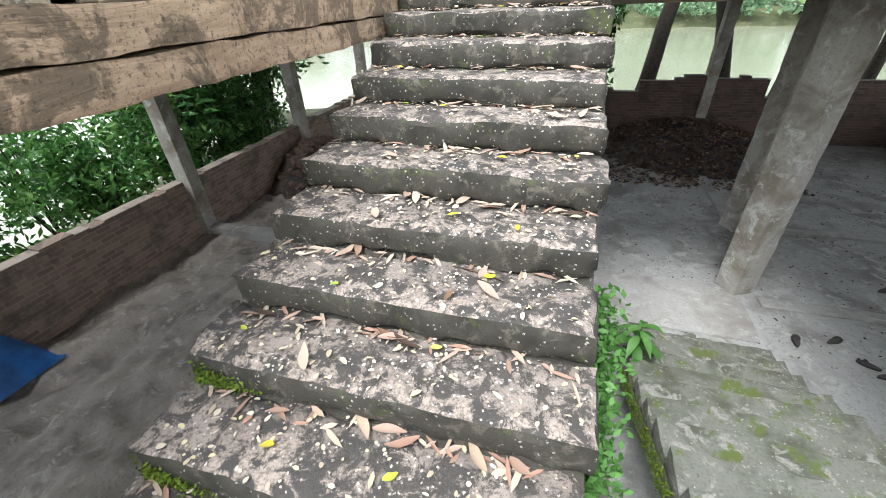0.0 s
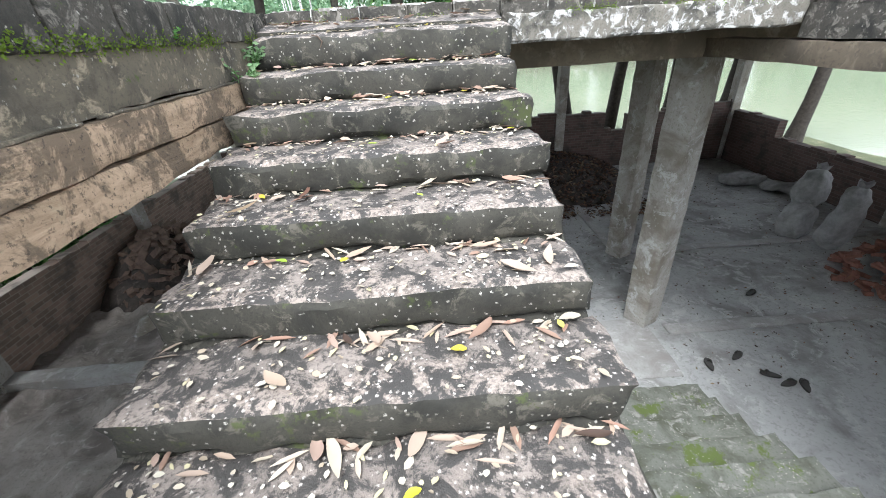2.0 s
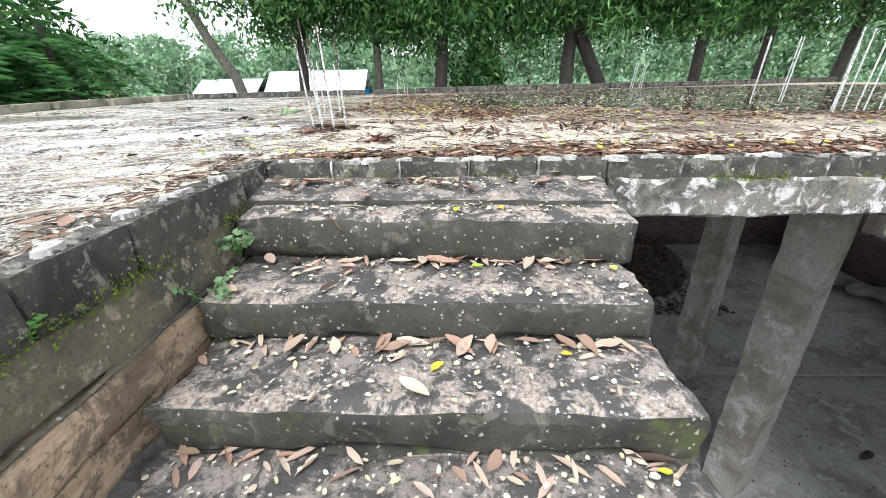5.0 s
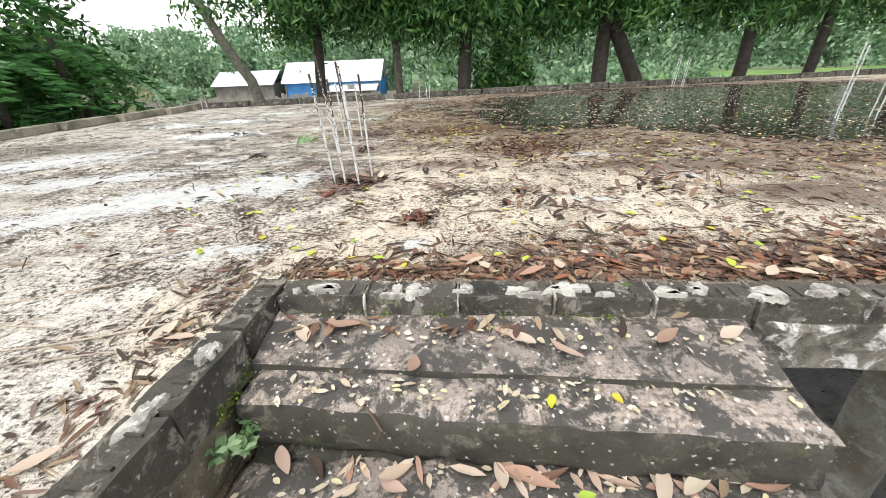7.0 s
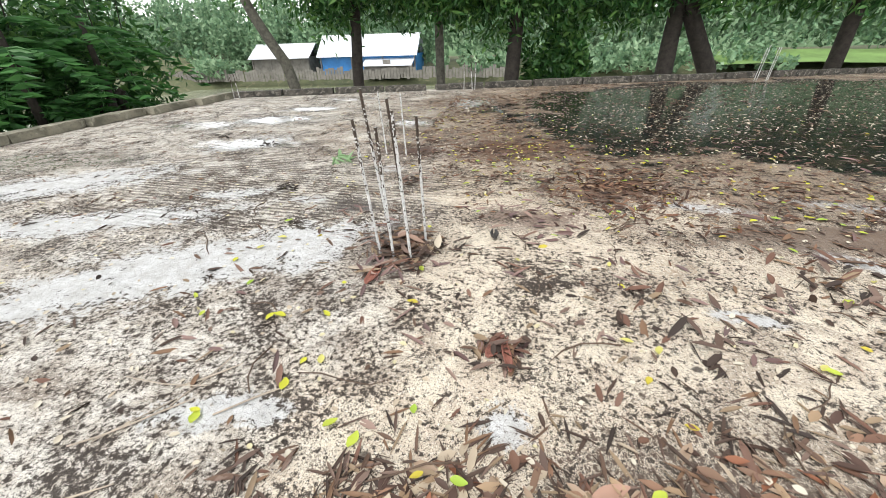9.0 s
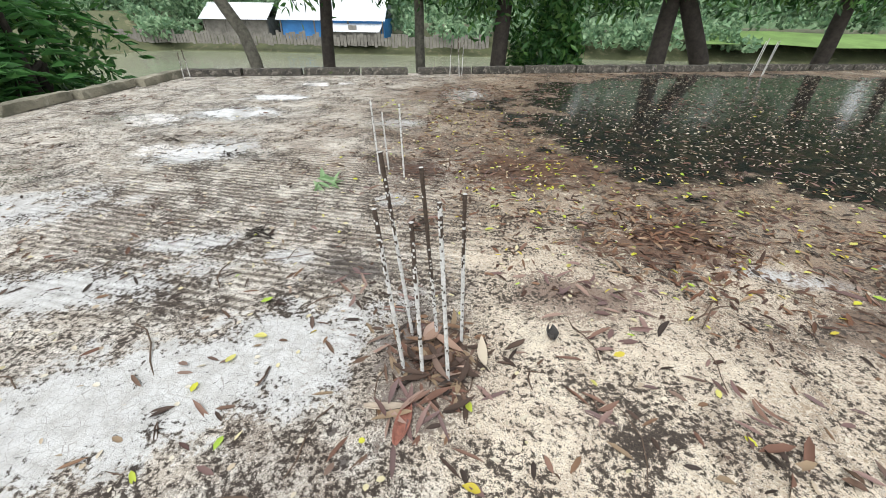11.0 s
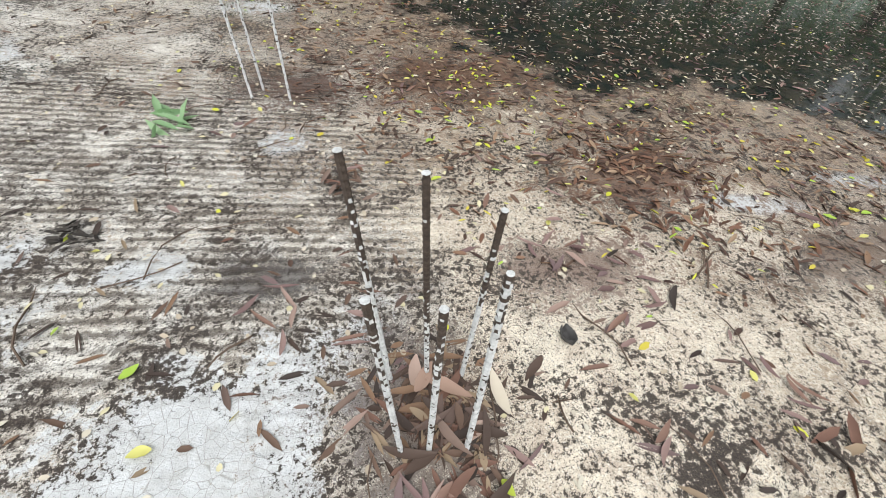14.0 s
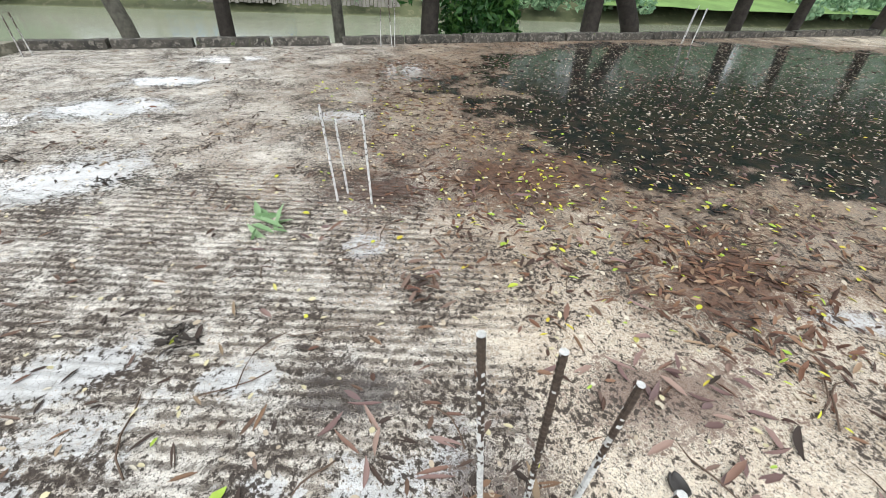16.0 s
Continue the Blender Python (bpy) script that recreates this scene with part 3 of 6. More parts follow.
gx, gy = graded(-2500, 2500, -16, 20, 1.0, 0.16), graded(-2500, 2500, -6, 24, 1.0, 0.12)
gv = [(x, y, ground_height(x, y)) for y in gy for x in gx]
gf = [(j * len(gx) + i, j * len(gx) + i + 1, (j + 1) * len(gx) + i + 1, (j + 1) * len(gx) + i) for j in range(len(gy) - 1) for i in range(len(gx) - 1)]
tagged(part("ground", solid("ground", gv, gf, GROUND), None), "grassy soil bank sloping down to the river", "ground", kind="structure")
bm = bmesh.new()
bmesh.ops.create_grid(bm, x_segments=2, y_segments=2, size=1)
bmesh.ops.transform(bm, matrix=Matrix.Translation((0, 40, -3.35)) @ Matrix.Diagonal((900, 60, 1, 1)), verts=bm.verts)
tagged(part("water", bm, WATER), "calm silty green river water beside the building", "water", kind="structure")

# roof slab, cut open over the stair
out = [(-7.0, -2.2), (-0.61, -2.2), (-0.61, 5.14), (3.76, 5.14), (3.76, -2.2), (13.2, -2.2), (13.2, far_y(13.2) + 0.35), (-6.45, far_y(-6.45) + 0.35), (-7.0, 9.4)]
bm = prism(out, 1.90, ROOF_Z)
roof = part("roof_slab", bm, [ROOF], smooth=0)
tagged(roof, "weathered concrete roof slab with leaf litter and standing water", "roof", kind="structure")
# parapets on the far and outer edges
parapet = thing("parapet", (3, 15.7, ROOF_Z), "low mossy dark concrete kerb round the roof edge", "parapet", kind="structure")
rnd = random.Random(4)
for i in range(17):
    xa, xb = -6.45 + i * 1.156, -6.45 + (i + 1) * 1.156 - 0.012
    h = 0.15 + rnd.uniform(-0.015, 0.015)
    if i == 3:
        xb -= 0.18
    v, f = block((0, xb - xa, 0, 0.2, 0, h), (8, 2, 2), 0.012, 3, 0.015, i)
    turn = Matrix.Translation((xa, far_y(xa) + 0.08, ROOF_Z - 0.002)) @ Matrix.Rotation(math.atan(0.2176), 4, "Z")
    part("kerb_length", solid("kerb_length", [turn @ p for p in v], f, KERB), None, parapet)
for i in range(14):
    ya = -2.0 + i * 1.115
    xo = -7.0 + 0.55 * max(0, min(1, (ya - 9.5) / 4.3))
    v, f = block((xo, xo + 0.22, ya, ya + 1.1, ROOF_Z - 0.002, ROOF_Z + 0.14), (2, 8, 2), 0.014, 3, 0.015, i + 40)
    part("kerb_length", solid("kerb_length", v, f, LEDGE), None, parapet)

# beams under the slab
def beam(name, b, n, material, label, amp=0.006):
    v, f = block(b, n, amp, 2.5, 0.008, int(abs(b[0] * 10)))
    return tagged(part(name, solid(name, v, f, material)), label, "beam", kind="structure")


# the deep beam beside the stair, cast in three lifts of boards
left_beam = thing("stair_beam", (-0.7, 2, 1.47), "deep board-marked beam stained brown and black beside the stair", "beam", kind="structure")
for z0, z1, proud, mat_, n in ((1.80, 2.045, 0.0, FASCIA_DARK, 11), (1.635, 1.797, 0.022, FASCIA, 12), (1.47, 1.632, 0.012, FASCIA, 13)):
    v, f = block((-0.86, -0.55 + proud, -2.2, 5.08, z0, z1), (2, 110, 5), 0.007, 3.0, 0.012, n)
    part("board_lift", solid("board_lift", v, f, mat_), None, left_beam)
for i in range(5):
    y = -1.4 + i * 1.5
    v, f = block((-0.56, -0.54, y, y + 1.42, 1.79, 1.806), (2, 40, 2), 0.007, 7, 0.004, 60 + i)
    part("mortar_lip", solid("mortar_lip", v, f, FASCIA_DARK), None, left_beam)
right_beam = thing("opening_beam", (3.85, 2, 1.6), "board-marked brown beam along the open stairwell", "beam", kind="structure")
for z0, z1, proud, mat_, n in ((1.79, 2.045, 0.0, KERB, 21), (1.60, 1.787, 0.015, DARKBEAM, 22)):
    v, f = block((3.70 - proud, 4.0, -2.2, 5.08 if z0 > 1.7 else 6.2, z0, z1), (2, 50, 4), 0.012, 1.6, 0.012, n)
    part("board_lift", solid("board_lift", v, f, mat_), None, right_beam)
beam("cross_beam", (-6.9, 13.1, 6.36, 6.66, 1.585, 1.897), (60, 2, 2), SOFFIT, "plain brown concrete beam under the roof slab")
beam("cross_beam", (-6.9, 13.1, 8.75, 9.0, 1.6, 1.897), (60, 2, 2), SOFFIT, "plain brown concrete beam under the roof slab")
beam("edge_beam", (-6.6, 13.1, 14.9, 15.2, 1.45, 1.897), (60, 2, 2), SOFFIT, "plain concrete edge beam under the roof slab")
beam("edge_beam", (10.9, 11.2, -2.0, 14.88, 1.45, 1.897), (2, 60, 2), SOFFIT, "plain concrete edge beam under the roof slab")
beam("edge_beam", (-6.5, -6.2, -2.0, 14.88, 1.45, 1.897), (2, 60, 2), SOFFIT, "plain concrete edge beam under the roof slab")
# plaster face in front of the slab beside the stair head
v, f = block((1.30, 3.68, 5.03, 5.072, 1.89, 2.10), (90, 2, 12), 0.009, 7, 0.014, 5)
v = [Vector((p.x, p.y, p.z + 0.035 * noise.noise(Vector((p.x * 2.2, 0, 7))) * (1 if p.z > 2 else 0.5))) for p in v]
tagged(part("plaster_fascia", solid("plaster_fascia", v, f, PLASTER)), "peeling white plaster face on the slab edge", "plaster", kind="structure")

# columns
def column(x, y, side, turn, z1, label):
    v, f = block((-side / 2, side / 2, -side / 2, side / 2, 0, z1 - FLOOR_Z), (3, 3, 24), 0.006, 2, 0.012, int(x * 7 + 50))
    m = Matrix.Translation((x, y, FLOOR_Z)) @ Matrix.Rotation(radians(turn), 4, "Z")
    ob = part("column", solid("column", [m @ p for p in v], f, GREY))
    return tagged(ob, label, "column", "columns under the roof", "structure")


column(4.04, 6.76, 0.40, 28, 1.59, "bare grey concrete column, chipped at the edges")
column(4.62, 8.94, 0.38, 28, 1.61, "bare grey concrete column, chipped at the edges")
for x, y in ((-6.3, 6.3), (-6.3, 14.6), (5.1, 15.05), (11.0, 15.05), (11.05, 9.2), (-6.3, 10.4), (11.05, 2.0), (-6.3, 0.0)):
    column(x, y, 0.30, 4, 1.46, "slim grey concrete column at the outer wall")

# ground floor: earth on one side, cement on the other, with plinth strips between
fv, ff = [], []
nx, ny = 130, 220
for j in range(ny + 1):
    for i in range(nx + 1):
        x, y = -6.5 + 8.4 * i / nx, -3.0 + 18.2 * j / ny
        h = 0.12 * noise.noise(Vector((x * 1.1, y * 1.1, 3))) + 0.10 * noise.noise(Vector((x * 3.5, y * 3.5, 1)))
        fv.append((x, y, FLOOR_Z - 0.02 + h * (1 if x < 1.2 else 0.3)))
ff = [(j * (nx + 1) + i, j * (nx + 1) + i + 1, (j + 1) * (nx + 1) + i + 1, (j + 1) * (nx + 1) + i) for j in range(ny) for i in range(nx)]
tagged(part("earth_floor", solid("earth_floor", fv, ff, EARTH)), "lumpy grey-brown bare earth floor", "floor", kind="structure")
v, f = block((1.9, 11.1, -3.0, 15.1, FLOOR_Z - 0.12, FLOOR_Z), (60, 100, 1), 0.012, 1.5, 0, 3)
tagged(part("floor", solid("floor", v, f, CEMENT)), "dusty grey cement floor littered with grit", "floor", kind="structure")
for b in ((4.3, 10.9, 6.30, 6.56, FLOOR_Z - 0.05, FLOOR_Z + 0.035), (4.9, 10.9, 8.86, 9.06, FLOOR_Z - 0.05, FLOOR_Z + 0.05), (1.6, 4.05, 5.45, 6.75, FLOOR_Z - 0.05, FLOOR_Z + 0.03),
          (4.5, 4.75, 9.1, 13.0, FLOOR_Z - 0.05, FLOOR_Z + 0.03), (-6.2, -3.2, 6.2, 6.5, FLOOR_Z - 0.05, FLOOR_Z + 0.16)):
    v, f = block(b, (16, 6, 1), 0.01, 2, 0.02, int(b[0] * 3 + 30))
    tagged(part("plinth_strip", solid("plinth_strip", v, f, STRIP)), "pale cement plinth strip across the floor", "plinth", kind="structure")

# outer walls of brick, broken along the top
def brick_wall(name, p, q, tops, material, label):
    """Upright wall from p to q, its top stepping through the heights given."""
    p, q = Vector((*p, 0)), Vector((*q, 0))
    d = (q - p)
    n = len(tops)
    t = d.normalized()
    nrm = Vector((-t.y, t.x, 0)) * 0.125
    pieces = []
    for i, h in enumerate(tops):
        a, b = p + d * i / n, p + d * (i + 1) / n
        vs = [a - nrm, b - nrm, b + nrm, a + nrm]
        z0 = -2.75
        pieces.append(([(c.x, c.y, z0) for c in vs] + [(c.x, c.y, h) for c in vs], [(3, 2, 1, 0), (4, 5, 6, 7), (0, 1, 5, 4), (1, 2, 6, 5), (2, 3, 7, 6), (3, 0, 4, 7)]))
    v, f = join(pieces)
    return tagged(part(name, solid(name, v, f, material, 0)), label, "wall", kind="structure")


rnd = random.Random(9)
brick_wall("wall_west", (-6.42, -3), (-6.42, 15), [-1.27 + rnd.choice((0, 0, 0.0, -0.03, 0.03)) for _ in range(72)], GREYWALL, "low mud-washed brick wall with a level top")
tops = []
for i in range(70):
    x = -6.3 + 17.4 * i / 70
    h = -1.25
    if 4.0 < x < 6.5:
        h = -0.72 + (0.08 if 4.7 < x < 6.0 else 0)
    elif 7.2 < x < 12:
        h = -0.75 + 0.06 * max(0, x - 8)
    elif x <= 2.9:
        h = -1.1
    elif x <= 4.0:
        h = -0.75
    tops.append(round(h / 0.085) * 0.085 + rnd.choice((0, 0, 0, 0.085)))
brick_wall("wall_north", (-6.3, 15.1), (11.1, 15.1), tops, BRICKWALL, "dark grimy brick wall with a broken stepped top")
tops = [(-0.85 if i < 8 else -1.33 if i < 22 else -0.9 if i < 34 else -0.2) + rnd.choice((0, 0, 0.04)) for i in range(72)]
brick_wall("wall_east", (11.1, 15.0), (11.1, -3.0), tops, BRICKWALL, "dark grimy brick wall with a broken top")
# added wall behind the viewpoint, never in view, closing off the ground floor
brick_wall("wall_south", (-6.4, -3.0), (11.1, -3.0), [1.4] * 4, BRICKWALL, "plain unseen brick wall added to close the ground floor")

# ---- the stair ----
stair = thing("staircase", (0.4, 0.2, -0.1), "worn concrete stair with black algae and fallen leaves", "staircase", kind="structure")
for k in range(1, 14):
    y, z = TOP_Y - GOING * (k - 1), TOP_Z - RISE * (k - 1)
    deep = 0.46 if k == 1 else GOING + 0.02
    x0 = STAIR_X0 - (0.012 * max(0, k - 6)) + (-0.03 if k < 3 else 0)
    v, f = block((x0, STAIR_X1 + 0.02 * math.sin(k * 2.1), y, y + deep, z - RISE - 0.005, z), (40, 8, 4), 0.012, 3.6, 0.026, k)
    if k == 1:
        v = [Vector((p.x, p.y - (0.045 * (p.x - 0.1) if p.y < y + 0.2 else 0), p.z + (0.03 + max(0, p.y - y) * 0.10) * (p.z > z - 0.06))) for p in v]
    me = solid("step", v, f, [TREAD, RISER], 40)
    # top faces take TREAD, all other faces the far darker RISER
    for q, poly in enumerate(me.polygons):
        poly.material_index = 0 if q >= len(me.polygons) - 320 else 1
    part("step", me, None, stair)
v, f = block((-0.53, 1.22, 4.79, 5.09, 2.015, 2.068), (44, 8, 2), 0.004, 5, 0.005, 77)
v = [Vector((p.x, p.y - 0.03 * (p.x - 0.3) * (p.y < 4.9), p.z + max(0, p.y - 4.815) * 0.21)) for p in v]
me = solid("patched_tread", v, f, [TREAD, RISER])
# edge faces in dark RISER so the low lip shows as a line
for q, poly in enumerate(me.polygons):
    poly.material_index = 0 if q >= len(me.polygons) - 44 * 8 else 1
part("patched_tread", me, None, stair, "thin raised screed on the top tread")
# waist of the flight
slope = RISE / GOING
v, f = block((STAIR_X0 + 0.01, STAIR_X1 - 0.015, -0.2, 5.0, 0, 0.2), (20, 40, 2), 0.01, 3, 0.0, 3)
v = [Vector((p.x, p.y, p.z + TOP_Z - RISE - 0.17 - (TOP_Y + 0.1 - p.y) * slope)) for p in v]
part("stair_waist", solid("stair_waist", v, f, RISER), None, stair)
v, f = block((STAIR_X0 - 0.1, 4.05, -1.9, 0.27, -0.32, -0.075), (40, 24, 2), 0.01, 2, 0.012, 8)
tagged(part("landing", solid("landing", v, f, [TREAD])), "concrete half landing between the flights", "landing", kind="structure")
lower = thing("lower_staircase", (3.0, 3, FLOOR_Z), "mossy concrete lower flight coming up beside the stair", "staircase", kind="structure")
for k in range(14):
    y, z = 0.27 + 0.378 * k, -0.075 - 0.1735 * (k + 1)
    v, f = block((2.06, 3.98 + 0.04 * math.sin(k * 1.7), y, y + 0.39, z - 0.19, z), (24, 5, 3), 0.012, 3, 0.02, 100 + k)
    part("step", solid("step", v, f, MOSSY, 40), None, lower)
v, f = block((2.07, 3.95, 0.2, 5.4, 0, 0.2), (10, 30, 2), 0.01, 3, 0, 5)
v = [Vector((p.x, p.y, p.z - 0.55 - (p.y - 0.27) * 0.459)) for p in v]
part("stair_waist", solid("stair_waist", v, f, MOSSY), None, lower)

# kerb blocks round the opening
kerb_front = thing("stairhead_kerb", (1.5, 5.15, ROOF_Z), "row of mossy kerb blocks at the head of the stair", "kerb", kind="structure")
kerb_meshes = []
for i in range(5):
    v, f = block((0, 0.352, 0, 0.13, -0.165, 0.02), (9, 4, 4), 0.007, 6, 0.012, 200 + i)
    v = [Vector((p.x, p.y, p.z - (0.013 if p.z > 0.008 and 0.035 < p.x < 0.317 and 0.025 < p.y < 0.105 else 0))) for p in v]
    bars = [block((0.06 + 0.045 * q, 0.072 + 0.045 * q, 0.032, 0.085 + 0.01 * ((q * 7 + i) % 3), 0.0, 0.017), (1, 2, 1), 0.003, 9, 0.003, 210 + 7 * i + q) for q in range(6) if (q * 5 + i) % 4]
    kerb_meshes.append(solid("kerb_block", *join([(v, f)] + bars), KERB))


def kerb_block(parent, x, y, turn, i):
    ob = new("kerb_block", kerb_meshes[i % 5])
    attach(ob, parent)
    ob.location, ob.rotation_euler = (x, y, ROOF_Z), (0, 0, radians(turn + rnd.uniform(-0.6, 0.6)))
    return ob


for i in range(12):
    kerb_block(kerb_front, -0.525 + i * 0.358, 5.045, 0, i * 3)
kerb_left = thing("stairwell_kerb", (-0.6, 1.5, ROOF_Z), "row of mossy kerb blocks along the stairwell", "kerb", kind="structure")
for i in range(20):
    kerb_block(kerb_left, -0.53, -1.96 + i * 0.358, 90, i * 2 + 1)
kerb_right = thing("stairwell_kerb", (3.75, 1.5, ROOF_Z), "row of mossy kerb blocks along the stairwell", "kerb", kind="structure")
for i in range(20):
    kerb_block(kerb_right, 3.83, -2.15 + i * 0.358, 90, i * 2)


# ---- trees ----
def tree(name, base, top, radius, label, crown_at, crown_size, leaves, seed, bark=None, leaf_len=0.26, low=None, dense=1.6, via=None):
    """Tapered trunk from base to top with limbs, and a crown of hanging leaf clumps about crown_at."""
    rng = np.random.default_rng(seed)
    base, top = Vector(base), Vector(top)
    root = thing(name, base, label, "tree", "riverside trees")
    pts, rad = [], []
    for i in range(11):
        s = i / 10
        p = base.lerp(top, s) + Vector((noise.noise(Vector((seed, s * 3, 0))), noise.noise(Vector((seed, 5, s * 3))), 0)) * 0.18 * math.sin(s * math.pi)
        if via:
            q = s * (len(via) - 1)
            h = min(int(q), len(via) - 2)
            p = Vector(via[h]).lerp(Vector(via[h + 1]), q - h)
        pts.append(p)
        rad.append(radius * (1.25 - 0.55 * s + (0.5 * (1 - s * 8) if s < 0.12 else 0)))
    trunk = [tube(pts, rad, 12)]
    part("trunk", solid("trunk", *join(trunk), bark or BARK), None, root)
    c = Vector(crown_at)
    ends = []
    for b in range(7):
        a = b * 2.4 + seed
        end = c + Vector((math.cos(a) * crown_size[0] * 0.62, math.sin(a) * crown_size[1] * 0.62, crown_size[2] * rng.uniform(-0.45, 0.5)))
        start = pts[10 - (b % 3)]
        midp = start.lerp(end, 0.5) + Vector((0, 0, 0.5))
        part("limb", solid("limb", *tube([start, midp, end], [radius * 0.4, radius * 0.24, radius * 0.08], 7), bark or BARK), None, root)
        ends.append(end)
    clumps = []
    for i in range(max(10, leaves // 90)):
        d = rng.normal(size=3)
        d /= np.linalg.norm(d)
        q = rng.uniform(0.35, 1.0) ** 0.6
        clumps.append(np.array(c) + d * np.array(crown_size) * q)
    if low:
        for x, y, z in low:
            clumps += [np.array((x, y, z)) + rng.normal(size=3) * np.array((0.35, 0.3, 0.25)) for _ in range(4)]
    for i in range(18 if dense > 1 else 4):
        a = rng.uniform(0, 2 * math.pi)
        q = rng.uniform(0.1, 1.0)
        clumps.append(np.array((c.x + math.cos(a) * crown_size[0] * 1.05 * q, c.y + math.sin(a) * crown_size[1] * q, rng.uniform(3.8, 5.4) if c.z > 6 else c.z)))
    clumps = np.array(clumps)
    per = max(30, int(leaves * dense * 0.85) // len(clumps))
    idx = np.repeat(np.arange(len(clumps)), per)
    cen = clumps[idx] + rng.normal(size=(len(idx), 3)) * np.array((0.34, 0.34, 0.26))
    along = rng.normal(size=(len(idx), 3)) * 0.75 + np.array((0, 0, -0.75))
    me = leaf_cloud("crown", cen, along, leaf_len * rng.uniform(0.6, 1.3, len(idx)), leaf_len * 0.3 * rng.uniform(0.8, 1.3, len(idx)), LEAF, 0.2, rng, 0.1)
    part("crown", me, None, root)
    return root


G = -2.7
tree("mango_tree", (-6.6, 17.3, G), (-7.9, 17.4, 6.0), 0.17, "leaning tree with lichened bark on the river bank", (-7.6, 17.6, 9.0), (2.2, 2.0, 2.2), 3000, 11, BARK2, low=((-6.6, 17.5, 4.9),), dense=0.8, via=((-6.75, 17.3, G), (-6.75, 17.3, -0.5), (-6.75, 17.3, 1.6), (-7.0, 17.3, 2.7), (-7.6, 17.3, 3.7), (-8.15, 17.35, 4.9), (-8.55, 17.4, 6.0)))
tree("mango_tree", (-4.65, 16.6, G), (-4.4, 17.0, 6.0), 0.17, "dark-trunked tree with hanging leaves on the bank", (-4.4, 16.9, 6.4), (2.6, 2.0, 3.0), 6400, 12, low=((-5.4, 16.7, 4.3), (-4.6, 16.6, 4.3), (-3.9, 16.7, 4.4), (-4.9, 16.4, 4.7), (-4.2, 16.5, 4.8)))
tree("mango_tree", (-1.85, 17.6, G), (-2.35, 17.5, 6.0), 0.14, "slim leaning tree with lichened bark on the bank", (-2.1, 17.8, 6.4), (2.0, 2.0, 3.0), 5200, 13, BARK2, low=((-2.4, 17.3, 4.4), (-1.7, 17.2, 4.5)))
tree("mango_tree", (0.02, 16.6, G), (0.0, 16.9, 6.5), 0.21, "dark straight tree with hanging leaves on the bank", (-0.1, 16.9, 6.4), (2.6, 2.0, 3.2), 7000, 14, low=((-1.1, 16.6, 4.4), (-0.5, 16.5, 4.3), (0.5, 16.6, 4.2), (1.0, 16.8, 3.9), (1.5, 16.8, 4.2), (0.2, 16.4, 4.7)))
tree("mango_tree", (3.52, 17.2, G), (4.3, 17.3, 5.4), 0.24, "dark thick tree leaning beside its twin stem", (3.2, 17.4, 6.4), (2.6, 2.1, 3.0), 7000, 15, low=((2.6, 17.0, 4.3), (3.2, 16.9, 4.5), (2.0, 17.2, 4.2), (5.0, 16.9, 4.5)))
tree("mango_tree", (6.6, 17.3, G), (4.2, 17.3, 5.4), 0.24, "dark thick tree leaning back beside its twin stem", (5.6, 17.6, 6.4), (2.4, 2.1, 3.0), 6000, 16, low=((5.9, 17.2, 4.5), (6.6, 17.3, 4.6)), via=((6.4, 17.3, G), (6.0, 17.3, -1.0), (5.65, 17.3, 0.6), (5.1, 17.25, 2.3), (4.4, 17.25, 3.6), (4.05, 17.3, 5.4)))
tree("mango_tree", (7.9, 17.6, G), (8.6, 17.7, 6.0), 0.2, "dark upright tree on the river bank", (8.0, 17.8, 6.4), (2.6, 2.1, 3.0), 6000, 17, low=((7.2, 17.4, 4.6), (8.8, 17.4, 4.5)))
tree("mango_tree", (10.6, 18.3, G), (11.0, 18.3, 6.0), 0.17, "dark upright tree on the river bank", (9.8, 18.4, 6.4), (2.4, 2.1, 3.0), 5200, 18, low=((10.2, 17.9, 4.6), (9.2, 18.0, 4.8)))
tree("mango_tree", (12.6, 17.9, G), (13.6, 18.0, 6.0), 0.18, "dark leaning tree on the river bank", (13.4, 18.0, 6.4), (2.6, 2.1, 3.0), 5200, 19)
tree("mango_tree", (14.6, 16.2, G), (15.6, 16.4, 6.0), 0.2, "dark leaning tree beside the building", (15.6, 16.4, 6.4), (2.6, 2.1, 3.0), 5200, 20)
tree("broadleaf_tree", (-10.2, 9.6, G), (-9.4, 10.4, 0.6), 0.16, "leafy tree with dark stem beside the low wall", (-9.3, 10.4, 0.2), (1.7, 2.2, 1.5), 4200, 21, leaf_len=0.24, dense=0.9)
tree("broadleaf_tree", (-9.6, 12.6, G), (-9.2, 13.4, 2.4), 0.14, "leafy tree with dark stem beside the low wall", (-9.0, 13.2, 0.6), (1.3, 1.6, 1.3), 3000, 22, leaf_len=0.24, dense=0.9)

# feathery fronds at the roof's outer corner


